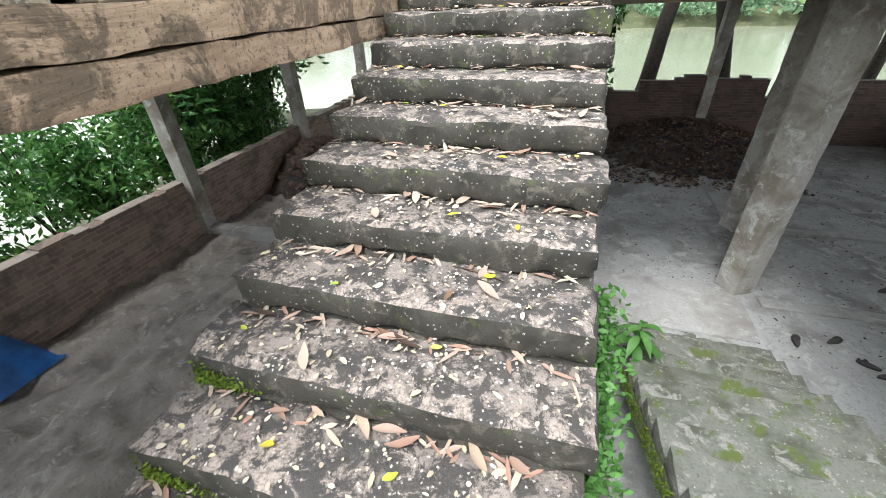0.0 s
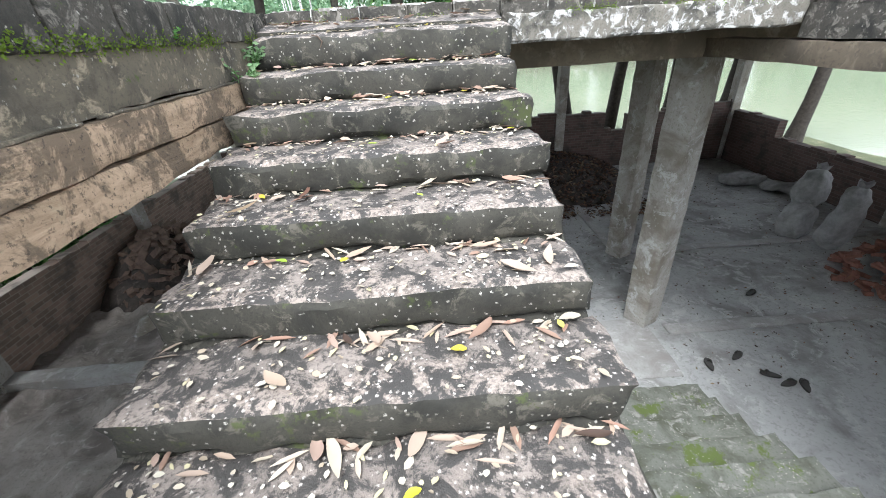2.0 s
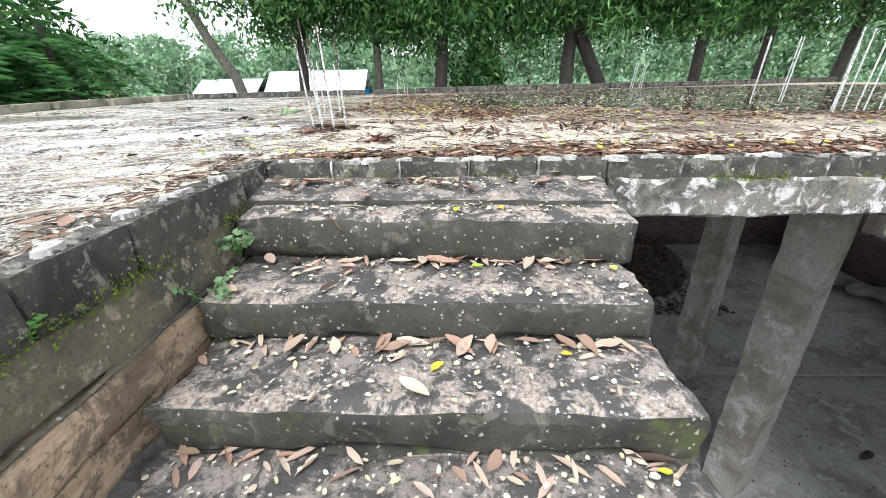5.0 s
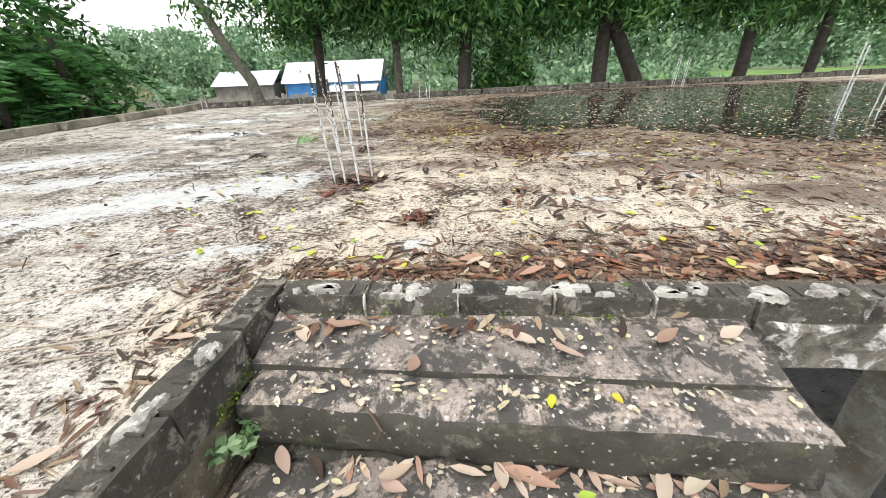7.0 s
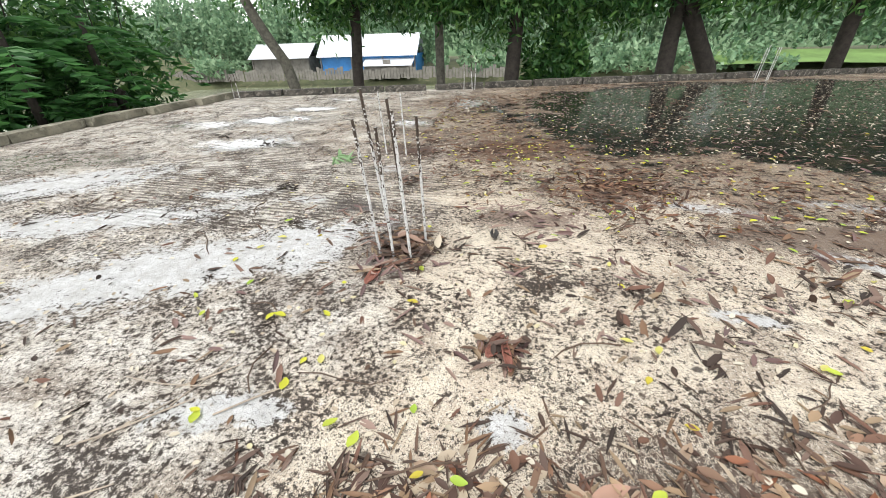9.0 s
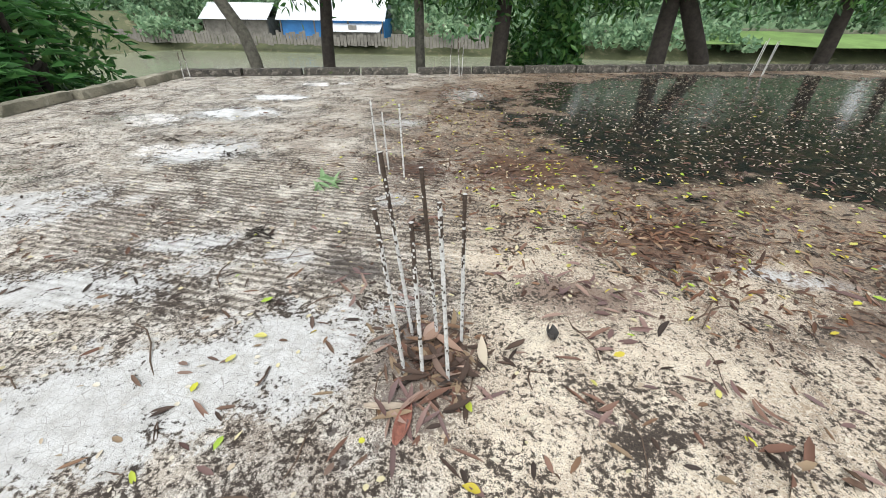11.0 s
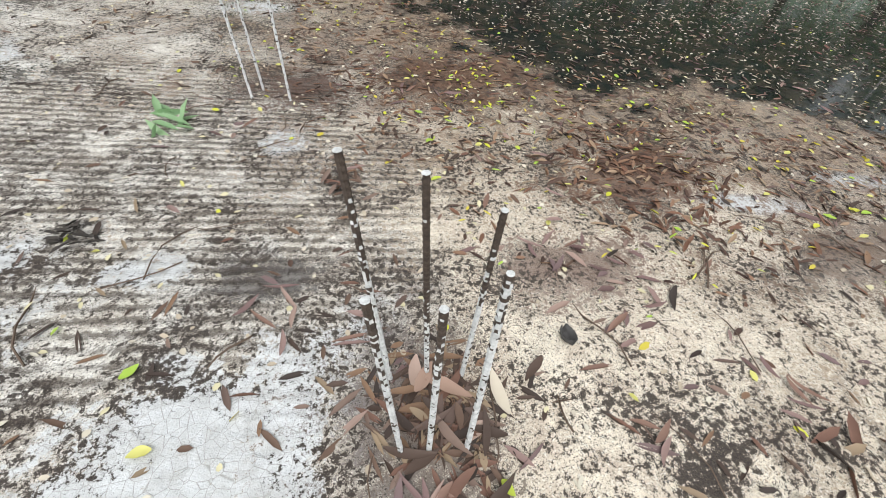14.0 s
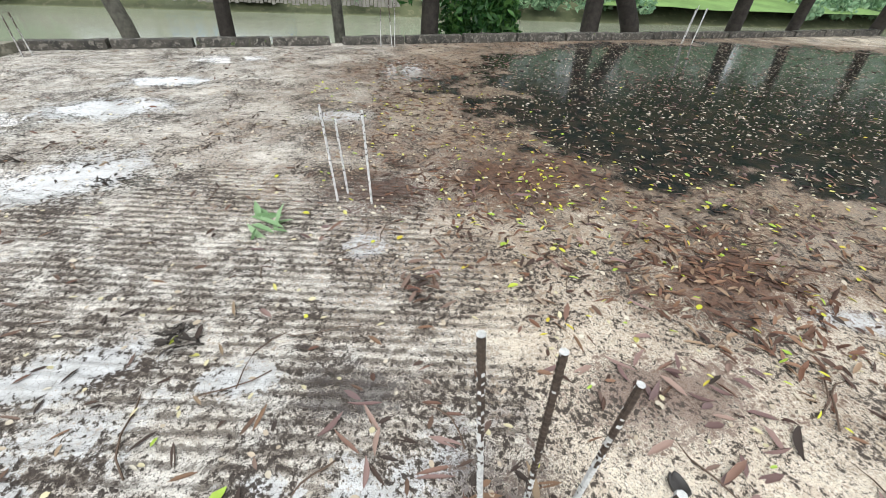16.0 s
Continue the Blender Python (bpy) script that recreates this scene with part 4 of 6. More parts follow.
def feathery(name, base, count, reach, rise, label, seed):
    root = thing(name, base, label, "tree", "feathery plants")
    rg = np.random.default_rng(seed)
    part("stem", solid("stem", *tube([base, Vector(base) + Vector((0.1, 0.1, rise * 0.55)), Vector(base) + Vector((0.2, 0.0, rise))], [0.12, 0.09, 0.05], 9), BARK), None, root)
    for i in range(count):
        a = rg.uniform(0, 2 * math.pi)
        o = Vector(base) + Vector((0.15, 0.05, rise * rg.uniform(0.55, 1.0)))
        lift = rg.uniform(-0.1, 0.6)
        L = reach * rg.uniform(0.7, 1.1)
        ribs, cen, along = [], [], []
        for j in range(15):
            s = j / 14
            p = o + Vector((math.cos(a) * L * s, math.sin(a) * L * s, L * (lift * s - 0.75 * s * s)))
            ribs.append(p)
            if s > 0.12:
                side = Vector((-math.sin(a), math.cos(a), 0))
                for sg in (-1, 1):
                    for e in (0, 0.024, 0.048):
                        w = 0.30 * math.sin(math.pi * min(1, s * 0.85 + 0.12))
                        d = side * sg + Vector((math.cos(a), math.sin(a), -0.35)) * 0.5
                        cen.append(p + Vector((math.cos(a), math.sin(a), 0)) * e * L + d.normalized() * w * 0.5)
                        along.append(d)
        part("frond", leaf_cloud("frond", np.array(cen), np.array(along), 0.34, 0.085, FROND, 0.15, rg), None, root)
        part("rib", solid("rib", *tube(ribs, [0.012] * 14 + [0.003], 5), FROND), None, root)


feathery("feathery_tree", (-8.7, 10.9, G), 44, 2.1, 7.0, "feathery green fronds hanging over the roof edge", 3)
feathery("feathery_tree", (-8.6, 8.6, G), 40, 1.9, 6.4, "feathery green fronds beside the roof edge", 4)
feathery("feathery_tree", (-9.2, 12.9, G), 40, 2.0, 6.6, "feathery green fronds beside the roof corner", 6)


def bush(name, at, size, leaves, label, seed, leaf_len=0.16, material=None):
    rg = np.random.default_rng(seed)
    root = thing(name, at, label, "bush", "bushes on the bank")
    for i in range(6):
        a = i * 1.05 + seed
        tip = Vector(at) + Vector((math.cos(a) * size[0] * 0.5, math.sin(a) * size[1] * 0.5, size[2] * 0.8))
        part("stem", solid("stem", *tube([at, (Vector(at) + tip) / 2 + Vector((0, 0, 0.15)), tip], [0.035, 0.025, 0.008], 6), BARK), None, root)
    d = rg.normal(size=(leaves, 3))
    d /= np.linalg.norm(d, axis=1, keepdims=True)
    lump = 0.75 + 0.35 * np.sin(d[:, :1] * 5 + seed) * np.cos(d[:, 1:2] * 4) + 0.2 * np.sin(d[:, 2:] * 9)
    cen = np.array(at) + np.array((0, 0, size[2] * 0.55)) + d * np.array((size[0], size[1], size[2] * 0.55)) * (rg.uniform(0.25, 1, (leaves, 1)) ** 0.5) * lump
    part("foliage", leaf_cloud("foliage", cen, rg.normal(size=(leaves, 3)) + np.array((0, 0, -0.3)), leaf_len * rg.uniform(0.6, 1.3, leaves), leaf_len * 0.4, material or LEAF, 0.2, rg), None, root)
    return root


bush("shrub", (1.4, 16.7, -2.7), (1.0, 0.8, 6.2), 9000, "tall dense green shrub behind the roof kerb", 3, 0.24)
bush("shrub", (0.6, 16.9, -2.7), (0.7, 0.7, 5.6), 5000, "tall dense green shrub behind the roof kerb", 5, 0.24)
for i, (x, y, w, h) in enumerate(((-8.3, 3.2, 1.1, 2.7), (-9.2, 5.2, 1.2, 3.0), (-8.4, 7.6, 1.1, 2.6), (-9.4, 9.0, 1.2, 3.0), (-8.4, 1.2, 1.1, 2.6), (-8.6, 11.0, 1.0, 2.2), (-8.2, 5.8, 1.0, 2.3), (-9.0, -0.5, 1.2, 2.8), (-8.3, 9.6, 1.0, 2.2))):
    bush("shrub", (x, y, -2.65), (w * 1.25, w * 1.3, h * 1.12), 2300, "dense green shrub outside the low brick wall", 10 + i, 0.2, SHRUB)

bush("shrub", (-10.6, 11.6, -2.65), (1.9, 2.6, 9.6), 9000, "tall dark green thicket behind the feathery plants", 31, 0.26)
bush("shrub", (-10.2, 8.4, -2.65), (1.6, 2.0, 8.8), 6500, "tall dark green thicket behind the feathery plants", 32, 0.26)
bush("shrub", (-10.8, 14.6, -2.65), (1.7, 1.8, 8.8), 5500, "tall dark green thicket behind the feathery plants", 33, 0.26)
# far bank: woods, sheds, field
rng = np.random.default_rng(8)
cen, along = [], []
for i in range(520):
    far = i % 3
    x = rng.uniform(-150, 150)
    y = 80 + far * 9 + rng.uniform(-3, 3)
    # extra height to the right, above view, keeps sky out of the pool's reflection
    h = (rng.uniform(7, 11.5) + far * 3.2) * (1.0 if x < -22 else 1.35 if x < 4 else 2.0)
    r = rng.uniform(2.2, 4.0)
    n = 330
    d = rng.normal(size=(n, 3))
    d /= np.linalg.norm(d, axis=1, keepdims=True)
    lump = 0.8 + 0.3 * np.sin(d[:, :1] * 6 + i) * np.cos(d[:, 2:] * 5)
    cen.append(np.array((x, y, -1.6 + h * 0.5)) + d * np.array((r, r * 0.7, h * 0.5)) * (rng.uniform(0.5, 1, (n, 1)) ** 0.4) * lump)
    along.append(rng.normal(size=(n, 3)) + np.array((0, 0, -0.4)))
for i in range(230):
    x = rng.uniform(-110, 110)
    y = rng.uniform(68.5, 78)
    if -46 < x < -12 and y > 69.2 or 36 < x < 62:
        continue
    r, h, n = rng.uniform(1.0, 2.2), rng.uniform(1.6, 4.6), 120
    d = rng.normal(size=(n, 3))
    d /= np.linalg.norm(d, axis=1, keepdims=True)
    cen.append(np.array((x, y, -1.9 + h * 0.5)) + d * np.array((r, r, h * 0.55)) * (rng.uniform(0.4, 1, (n, 1)) ** 0.4))
    along.append(rng.normal(size=(n, 3)) + np.array((0, 0, -0.4)))
cen, along = np.concatenate(cen), np.concatenate(along)
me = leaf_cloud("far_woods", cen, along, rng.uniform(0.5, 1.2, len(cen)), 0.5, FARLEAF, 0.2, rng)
tagged(part("far_woods", me, None), "green woods along the far bank, tinted pale for haze", "trees", kind="stuff")
# wooded hill line behind them, distance haze put into its green
hv, hf = [], []
hx = [-900 + 12 * i for i in range(151)]
for j in range(4):
    for x in hx:
        hv.append((x, 118 + j * 30, (-2.5, 6, 9, 11)[j] + (2.5 * noise.noise(Vector((x * 0.05, j, 0))) + 1.2 * noise.noise(Vector((x * 0.21, j, 4))) if j else 0)))
hf = [(j * 151 + i, j * 151 + i + 1, (j + 1) * 151 + i + 1, (j + 1) * 151 + i) for j in range(3) for i in range(150)]
tagged(part("backdrop", solid("backdrop", hv, hf, plain("haze_tinted_hill_green", (0.13, 0.22, 0.10), 0.9, 0, 0.5, 0.25))), "wooded rise in the distance, tinted for haze", "backdrop", kind="structure")


def shed(x0, x1, y, z, eave, ridge, wall, label, name="shed"):
    root = thing(name, ((x0 + x1) / 2, y, z), label, "shed", "sheds on the far bank")
    depth = 6.0
    v, f = block((x0 + 0.3, x1 - 0.3, y, y + depth, z, eave), (4, 2, 2), 0, 1)
    part("wall", solid("wall", v, f, wall, 0), None, root)
    n = int((x1 - x0) / 0.35)
    for sgn in (0, 1):
        vs, fs = [], []
        for i in range(n * 2 + 1):
            x = x0 + (x1 - x0) * i / (n * 2)
            w = 0.06 * (i % 2)
            ya, yb = (y - 0.7, y + depth / 2) if sgn == 0 else (y + depth + 0.7, y + depth / 2)
            vs += [(x, ya, eave - 0.2 + w), (x, yb, ridge + w)]
        for i in range(n * 2):
            fs.append((2 * i, 2 * i + 2, 2 * i + 3, 2 * i + 1))
        part("roof_sheet", solid("roof_sheet", vs, fs, TIN, 0), None, root)
    for i in range(4):
        x = x0 + 0.5 + (x1 - x0 - 1.0) * i / 3
        v, f = block((x - 0.09, x + 0.09, y - 0.16, y - 0.01, z, eave), (1, 1, 1))
        part("post", solid("post", v, f, BOARD, 0), None, root)
    v, f = block(((x0 + x1) / 2 - 0.6, (x0 + x1) / 2 + 0.6, y - 0.08, y - 0.005, z, z + 2.1), (1, 1, 1))
    part("door", solid("door", v, f, BOARD, 0), None, root, "grey board door")


BANK = -1.75
shed(-31, -14.5, 71.5, BANK, 1.0, 3.9, BLUEPAINT, "long tin-roofed shed with blue walls on the far bank")
shed(-44, -33, 73, BANK, 0.9, 2.9, BOARD, "grey board shed with tin roof on the far bank")
shed(-23, -15, 69.5, BANK, -0.3, 0.8, BOARD, "low board lean-to with tin roof on the far bank")
# board fence along the far bank
fence = thing("fence", (-30, 68.6, BANK), "rickety grey board fence along the far bank", "fence")
rnd = random.Random(3)
board_v, board_f = block((-0.22, 0.22, -0.03, 0.03, 0, 1.5), (1, 1, 1), 0.02, 2)
board_me = solid("board", board_v, board_f, BOARD, 0)
for i in range(130):
    ob = new("board", board_me)
    attach(ob, fence)
    ob.location = (-64 + i * 0.5, 68.6 + rnd.uniform(-0.1, 0.1), BANK - 0.55 + rnd.uniform(-0.1, 0.15))
    ob.scale = (1, 1, rnd.uniform(0.75, 1.25))
bm = bmesh.new()
bmesh.ops.create_grid(bm, x_segments=20, y_segments=8, size=1)
bmesh.ops.transform(bm, matrix=Matrix.Translation((66, 72.5, -1.15)) @ Matrix.Diagonal((38, 4.5, 1, 1)), verts=bm.verts)
for vtx in bm.verts:
    vtx.co.z += 0.25 * noise.noise(vtx.co * 0.2) + (vtx.co.y - 68) * 0.13
tagged(part("field", bm, GRASS), "bright green grass field beyond the river", "field", kind="structure")

# ---- reinforcing bars standing out of the roof ----
bar_cache = {}


def bar_mesh(height, lime):
    """A ribbed bar, splashed with lime up to a height."""
    key = (round(height, 2), round(lime, 2))
    if key not in bar_cache:
        n = int(height / 0.009)
        lo = [(tube([(0, 0, height * i / n - 0.01) for i in range(n + 1)], [0.0074 + (0.0016 if i % 2 else 0) for i in range(n + 1)], 7))]
        v, f = join(lo)
        me = solid("bar", v, f, [RUST, LIME], 0)
        rb = random.Random(int(height * 1000 + lime * 77))
        for p in me.polygons:
            z, patch = p.center.z, noise.noise(Vector((p.center.z * 22, p.center.x * 120, p.center.y * 120)))
            white = 1 / (1 + math.exp(-(lime * 1.3 + 0.12 * patch - z) / 0.05))
            p.material_index = 1 if rb.random() < 0.015 + 0.9 * white or z > height - 0.014 else 0
        bar_cache[key] = me
    return bar_cache[key]


def bar_cluster(at, bars, label):
    root = thing("rebar_cluster", (*at, ROOF_Z), label, "rebar", "starter bars on the roof")
    for x, y, h, lean_x, lean_y, lime in bars:
        ob = new("bar", bar_mesh(h, lime))
        attach(ob, root)
        ob.location, ob.rotation_euler = (x, y, ROOF_Z), (radians(lean_y), radians(lean_x), 0)
    return root


bar_cluster((-0.7, 6.75), ((-0.80, 6.65, 0.79, -5, 0, 0.5), (-0.72, 6.64, 0.75, -2, 0, 0.42), (-0.61, 6.62, 0.83, -3, -1, 0.58),
                           (-0.80, 6.88, 0.91, -5.5, 1, 0.45), (-0.68, 6.87, 0.86, -4, 1, 0.25), (-0.565, 6.85, 0.77, -1, 1, 0.4)), "six rusty ribbed bars, their lower halves splashed white")
bar_cluster((-1.27, 8.85), ((-1.40, 8.88, 0.66, -3, 0, 0.64), (-1.34, 8.99, 0.54, -3, 1, 0.5), (-1.17, 8.84, 0.64, -1.5, 0, 0.62)), "three thin whitish bars standing out of the roof")
bar_cluster((4.9, 9.2), ((4.6, 9.08, 0.82, 4, 0, 0.8), (4.75, 9.3, 0.86, 3, 0, 0.8), (5.0, 9.05, 0.82, 4, 0, 0.75), (5.15, 9.3, 0.84, 3, 1, 0.7)), "four lime-splashed bars standing out of the roof")
bar_cluster((4.7, 7.6), ((4.4, 7.5, 0.64, 3, 0, 0.62), (4.55, 7.7, 0.8, 4, 0, 0.7), (4.62, 7.5, 0.8, 4, 1, 0.7), (4.8, 7.6, 0.86, 4, 0, 0.8), (5.1, 7.75, 0.82, 3, 0, 0.8), (4.75, 7.8, 0.8, 4, 0, 0.7)), "six lime-splashed bars standing out of the roof")
bar_cluster((-1.05, 14.5), ((-1.15, 14.5, 0.6, 2, 0, 0.3), (-0.95, 14.48, 0.75, -3, 0, 0.3), (-0.9, 14.55, 0.7, 2, 0, 0.4)), "thin bars standing by the far kerb")
bar_cluster((5.7, 15.6), ((5.5, 15.6, 0.7, 6, 0, 0.6), (5.6, 15.7, 0.75, 6, 0, 0.6), (5.75, 15.6, 0.7, 5, 0, 0.6), (5.85, 15.72, 0.7, 6, 0, 0.6)), "thin pale bars standing by the far kerb")
bar_cluster((-6.1, 13.2), ((-6.15, 13.2, 0.5, 2, 0, 0.2), (-6.05, 13.25, 0.55, -2, 0, 0.2)), "thin bars standing by the roof corner")

# ---- things on the ground floor ----
def sack(at, size, turn, tilt, label, seed, upright=True):
    bm = bmesh.new()
    bmesh.ops.create_icosphere(bm, subdivisions=4, radius=1)
    for vtx in bm.verts:
        c = vtx.co
        q = Vector([math.copysign(abs(t) ** 0.6, t) for t in c])
        q.x *= size[0] / 2 * (1 - (0.25 * max(0, q.z) ** 2 if upright else 0))
        q.y *= size[1] / 2
        q.z *= size[2] / 2
        q += noise.noise_vector(q * 3.2 + Vector((seed, 0, 0))) * 0.085 + noise.noise_vector(q * 9 + Vector((seed, 4, 0))) * 0.03
        vtx.co = q
    low = min(vtx.co.z for vtx in bm.verts)
    m = Matrix.Translation(at) @ Matrix.Rotation(radians(turn), 4, "Z") @ Matrix.Rotation(radians(tilt), 4, "Y") @ Matrix.Translation((0, 0, -low - 0.03))
    bmesh.ops.transform(bm, matrix=m, verts=bm.verts)
    root = thing("sack", at, label, "sack", "sacks on the floor")
    part("bag", bm, SACK, root, smooth=80)
    if upright:
        ring = [m @ Vector((0.18 * size[0] * math.cos(a) * (1 + 0.3 * math.sin(3 * a)), 0.2 * size[1] * math.sin(a), size[2] * 0.5 + 0.02 * math.sin(5 * a))) for a in [i * 0.5236 for i in range(12)]]
        mouth = [m @ Vector((0.3 * size[0] * math.cos(a) * (1 + 0.2 * math.sin(2 * a)), 0.28 * size[1] * math.sin(a), size[2] * 0.5 + 0.12 + 0.04 * math.sin(4 * a))) for a in [i * 0.5236 for i in range(12)]]
        part("mouth", solid("mouth", ring + mouth, [(i, (i + 1) % 12, 12 + (i + 1) % 12, 12 + i) for i in range(12)], SACK), None, root)
    return root


F = FLOOR_Z
sack((8.62, 9.15, F), (0.62, 0.5, 0.75), 20, 12, "slumped full woven sack on the cement floor", 1)
sack((8.86, 9.35, F + 0.62), (0.62, 0.5, 0.85), 25, 20, "dirty woven sack leaning on the sack below it", 5)
sack((8.92, 8.52, F), (0.5, 0.42, 1.35), -10, 7, "tall white woven sack standing on the cement floor", 2)
sack((9.85, 12.4, F), (1.2, 0.55, 0.36), -12, 0, "white woven sack lying on the floor", 3, False)
sack((10.45, 11.6, F), (1.0, 0.5, 0.26), -25, 0, "flattened white sack lying on the floor", 4, False)

brick_v, brick_f = block((-0.12, 0.12, -0.057, 0.057, 0, 0.07), (2, 1, 1), 0.004, 9, 0.004)
brick_me = solid("brick", brick_v, brick_f, REDBRICK, 0)
rnd = random.Random(21)
heap = thing("brick_heap", (9.6, 7.2, F), "untidy heap of loose red bricks on the floor", "bricks")
for i in range(290):
    a, r = rnd.uniform(0, 6.28), rnd.uniform(0, 1) ** 0.6
    x, y = 9.6 + math.cos(a) * r * 1.5, 7.2 + math.sin(a) * r * 1.2
    z = F + max(0, (1 - r) * 1.2) * rnd.uniform(0.35, 1.0)
    ob = new("brick", brick_me)
    attach(ob, heap)
    ob.location, ob.rotation_euler = (x, y, z), (rnd.uniform(-0.5, 0.5), rnd.uniform(-0.5, 0.5), rnd.uniform(0, 3.14))
rub = thing("rubble_heap", (-5.5, 9.9, F), "heap of broken bricks and dark soil by the wall", "rubble")
hv, hf = [], []
for j in range(21):
    for i in range(21):
        x, y = -6.28 + 2.4 * i / 20, 8.2 + 3.4 * j / 20
        d = math.hypot((x + 5.7) / 1.3, (y - 9.9) / 1.7)
        hv.append((x, y, F - 0.1 + 0.95 * max(0, 1 - d * d) + 0.12 * noise.noise(Vector((x * 3, y * 3, 0)))))
hf = [(j * 21 + i, j * 21 + i + 1, (j + 1) * 21 + i + 1, (j + 1) * 21 + i) for j in range(20) for i in range(20)]
part("soil", solid("soil", hv, hf, MUCK), None, rub)
mud_me = solid("brick", brick_v, brick_f, plain("muddy_brick", (0.2, 0.14, 0.11), 0.95, 0, 0.5, 7), 0)
for i in range(280):
    a, r = rnd.uniform(0, 6.28), rnd.uniform(0, 1) ** 0.5
    x, y = max(-6.2, -5.6 + math.cos(a) * r * 1.2), 9.9 + math.sin(a) * r * 1.5
    ob = new("brick", mud_me)
    attach(ob, rub)
    ob.location = (x, y, F - 0.08 + 0.95 * max(0, 1 - r * r) + 0.02)
    ob.rotation_euler, ob.scale = (rnd.uniform(-0.7, 0.7), rnd.uniform(-0.7, 0.7), rnd.uniform(0, 3.14)), (rnd.uniform(0.7, 1.6), rnd.uniform(0.9, 1.6), rnd.uniform(0.9, 1.5))
# dark pile of leaves and debris against the back wall


def mound_height(x, y):
    d = math.hypot((x - 4.6) / 2.6, (y - 14.4) / 3.0)
    return 0.75 * max(0, 1 - d * d) + 0.05 * noise.noise(Vector((x * 2.5, y * 2.5, 0)))


hv = [(1.95 + 5.2 * i / 40, 11.0 + 3.95 * j / 30, F - 0.06 + mound_height(1.95 + 5.2 * i / 40, 11.0 + 3.95 * j / 30)) for j in range(31) for i in range(41)]
hf = [(j * 41 + i, j * 41 + i + 1, (j + 1) * 41 + i + 1, (j + 1) * 41 + i) for j in range(30) for i in range(40)]
tagged(part("soil_heap", solid("soil_heap", hv, hf, MUCK)), "dark heap of rotted soil against the back wall", "soil heap")
rg = np.random.default_rng(14)
n = 2600
px, py = rg.uniform(1.8, 6.8, n), rg.uniform(10.8, 14.8, n)
cen = np.stack([px, py, np.array([F + 0.012 + max(0, mound_height(x, y) - 0.04) for x, y in zip(px, py)])], 1)
tagged(part("debris", leaf_cloud("debris", cen, rg.normal(size=(n, 3)) * np.array((1, 1, 0.25)), rg.uniform(0.08, 0.2, n), 0.07, LITTER, 0.2, rg), None), "dark dead leaves and scraps on the floor", "debris", kind="stuff")
n = 1500
cen = np.stack([rg.uniform(2, 10.8, n), rg.uniform(5.2, 14, n), np.full(n, F + 0.012)], 1)
tagged(part("grit", leaf_cloud("grit", cen, rg.normal(size=(n, 3)) * np.array((1, 1, 0.1)), rg.uniform(0.02, 0.07, n), 0.025, LITTER, 0.3, rg), None), "grit and scraps scattered over the cement floor", "grit", kind="stuff")
# tarpaulin in a heap
tv, tf = [], []
for j in range(25):
    for i in range(25):
        u, w = i / 24, j / 24 * 2 - 1
        x, y = -6.285 + u * 0.72, 1.55 + w * 1.2
        h = 1.0 * max(0, 1 - u ** 1.6) * max(0, 1 - abs(w) ** 3.0)
        tv.append((x, y, F + 0.02 + h + (0.09 * noise.noise(Vector((x * 2.6, y * 2.6, 2))) + 0.05 * noise.noise(Vector((x * 7, y * 7, 2)))) * min(1, h * 2 + 0.1)))
tf = [(j * 25 + i, j * 25 + i + 1, (j + 1) * 25 + i + 1, (j + 1) * 25 + i) for j in range(24) for i in range(24)]
tagged(part("tarpaulin", solid("tarpaulin", tv, tf, TARP, 60)), "crumpled blue tarpaulin over a heap by the wall", "tarpaulin")


def slipper(at, turn, label):
    root = thing("old_slipper", at, label, "slipper", "cast-off slippers on the floor")
    m = Matrix.Translation(at) @ Matrix.Rotation(radians(turn), 4, "Z")
    ring = [(0.125 * math.cos(a), (0.044 + 0.01 * math.cos(a)) * math.sin(a)) for a in [i * 0.3491 for i in range(18)]]
    v = [m @ Vector((x, y, z)) for z in (0, 0.03) for x, y in ring]
    part("sole", solid("sole", v, [tuple(range(18))[::-1], tuple(range(18, 36))] + [(i, (i + 1) % 18, 18 + (i + 1) % 18, 18 + i) for i in range(18)], BLACK), None, root)
    part("strap", solid("strap", *tube([m @ Vector(p) for p in ((0.02, -0.043, 0.025), (0.05, -0.03, 0.055), (0.06, 0, 0.065), (0.05, 0.03, 0.055), (0.02, 0.043, 0.025))], [0.014] * 5, 6), BLACK), None, root)


for x, y, a in ((5.0, 5.74, 30), (5.32, 5.18, 10), (5.5, 5.12, 70), (5.2, 5.35, 150), (4.5, 5.62, 80), (6.3, 7.2, 20)):
    slipper((x, y, F + 0.004), a, "dusty black rubber slipper lying on the cement floor")


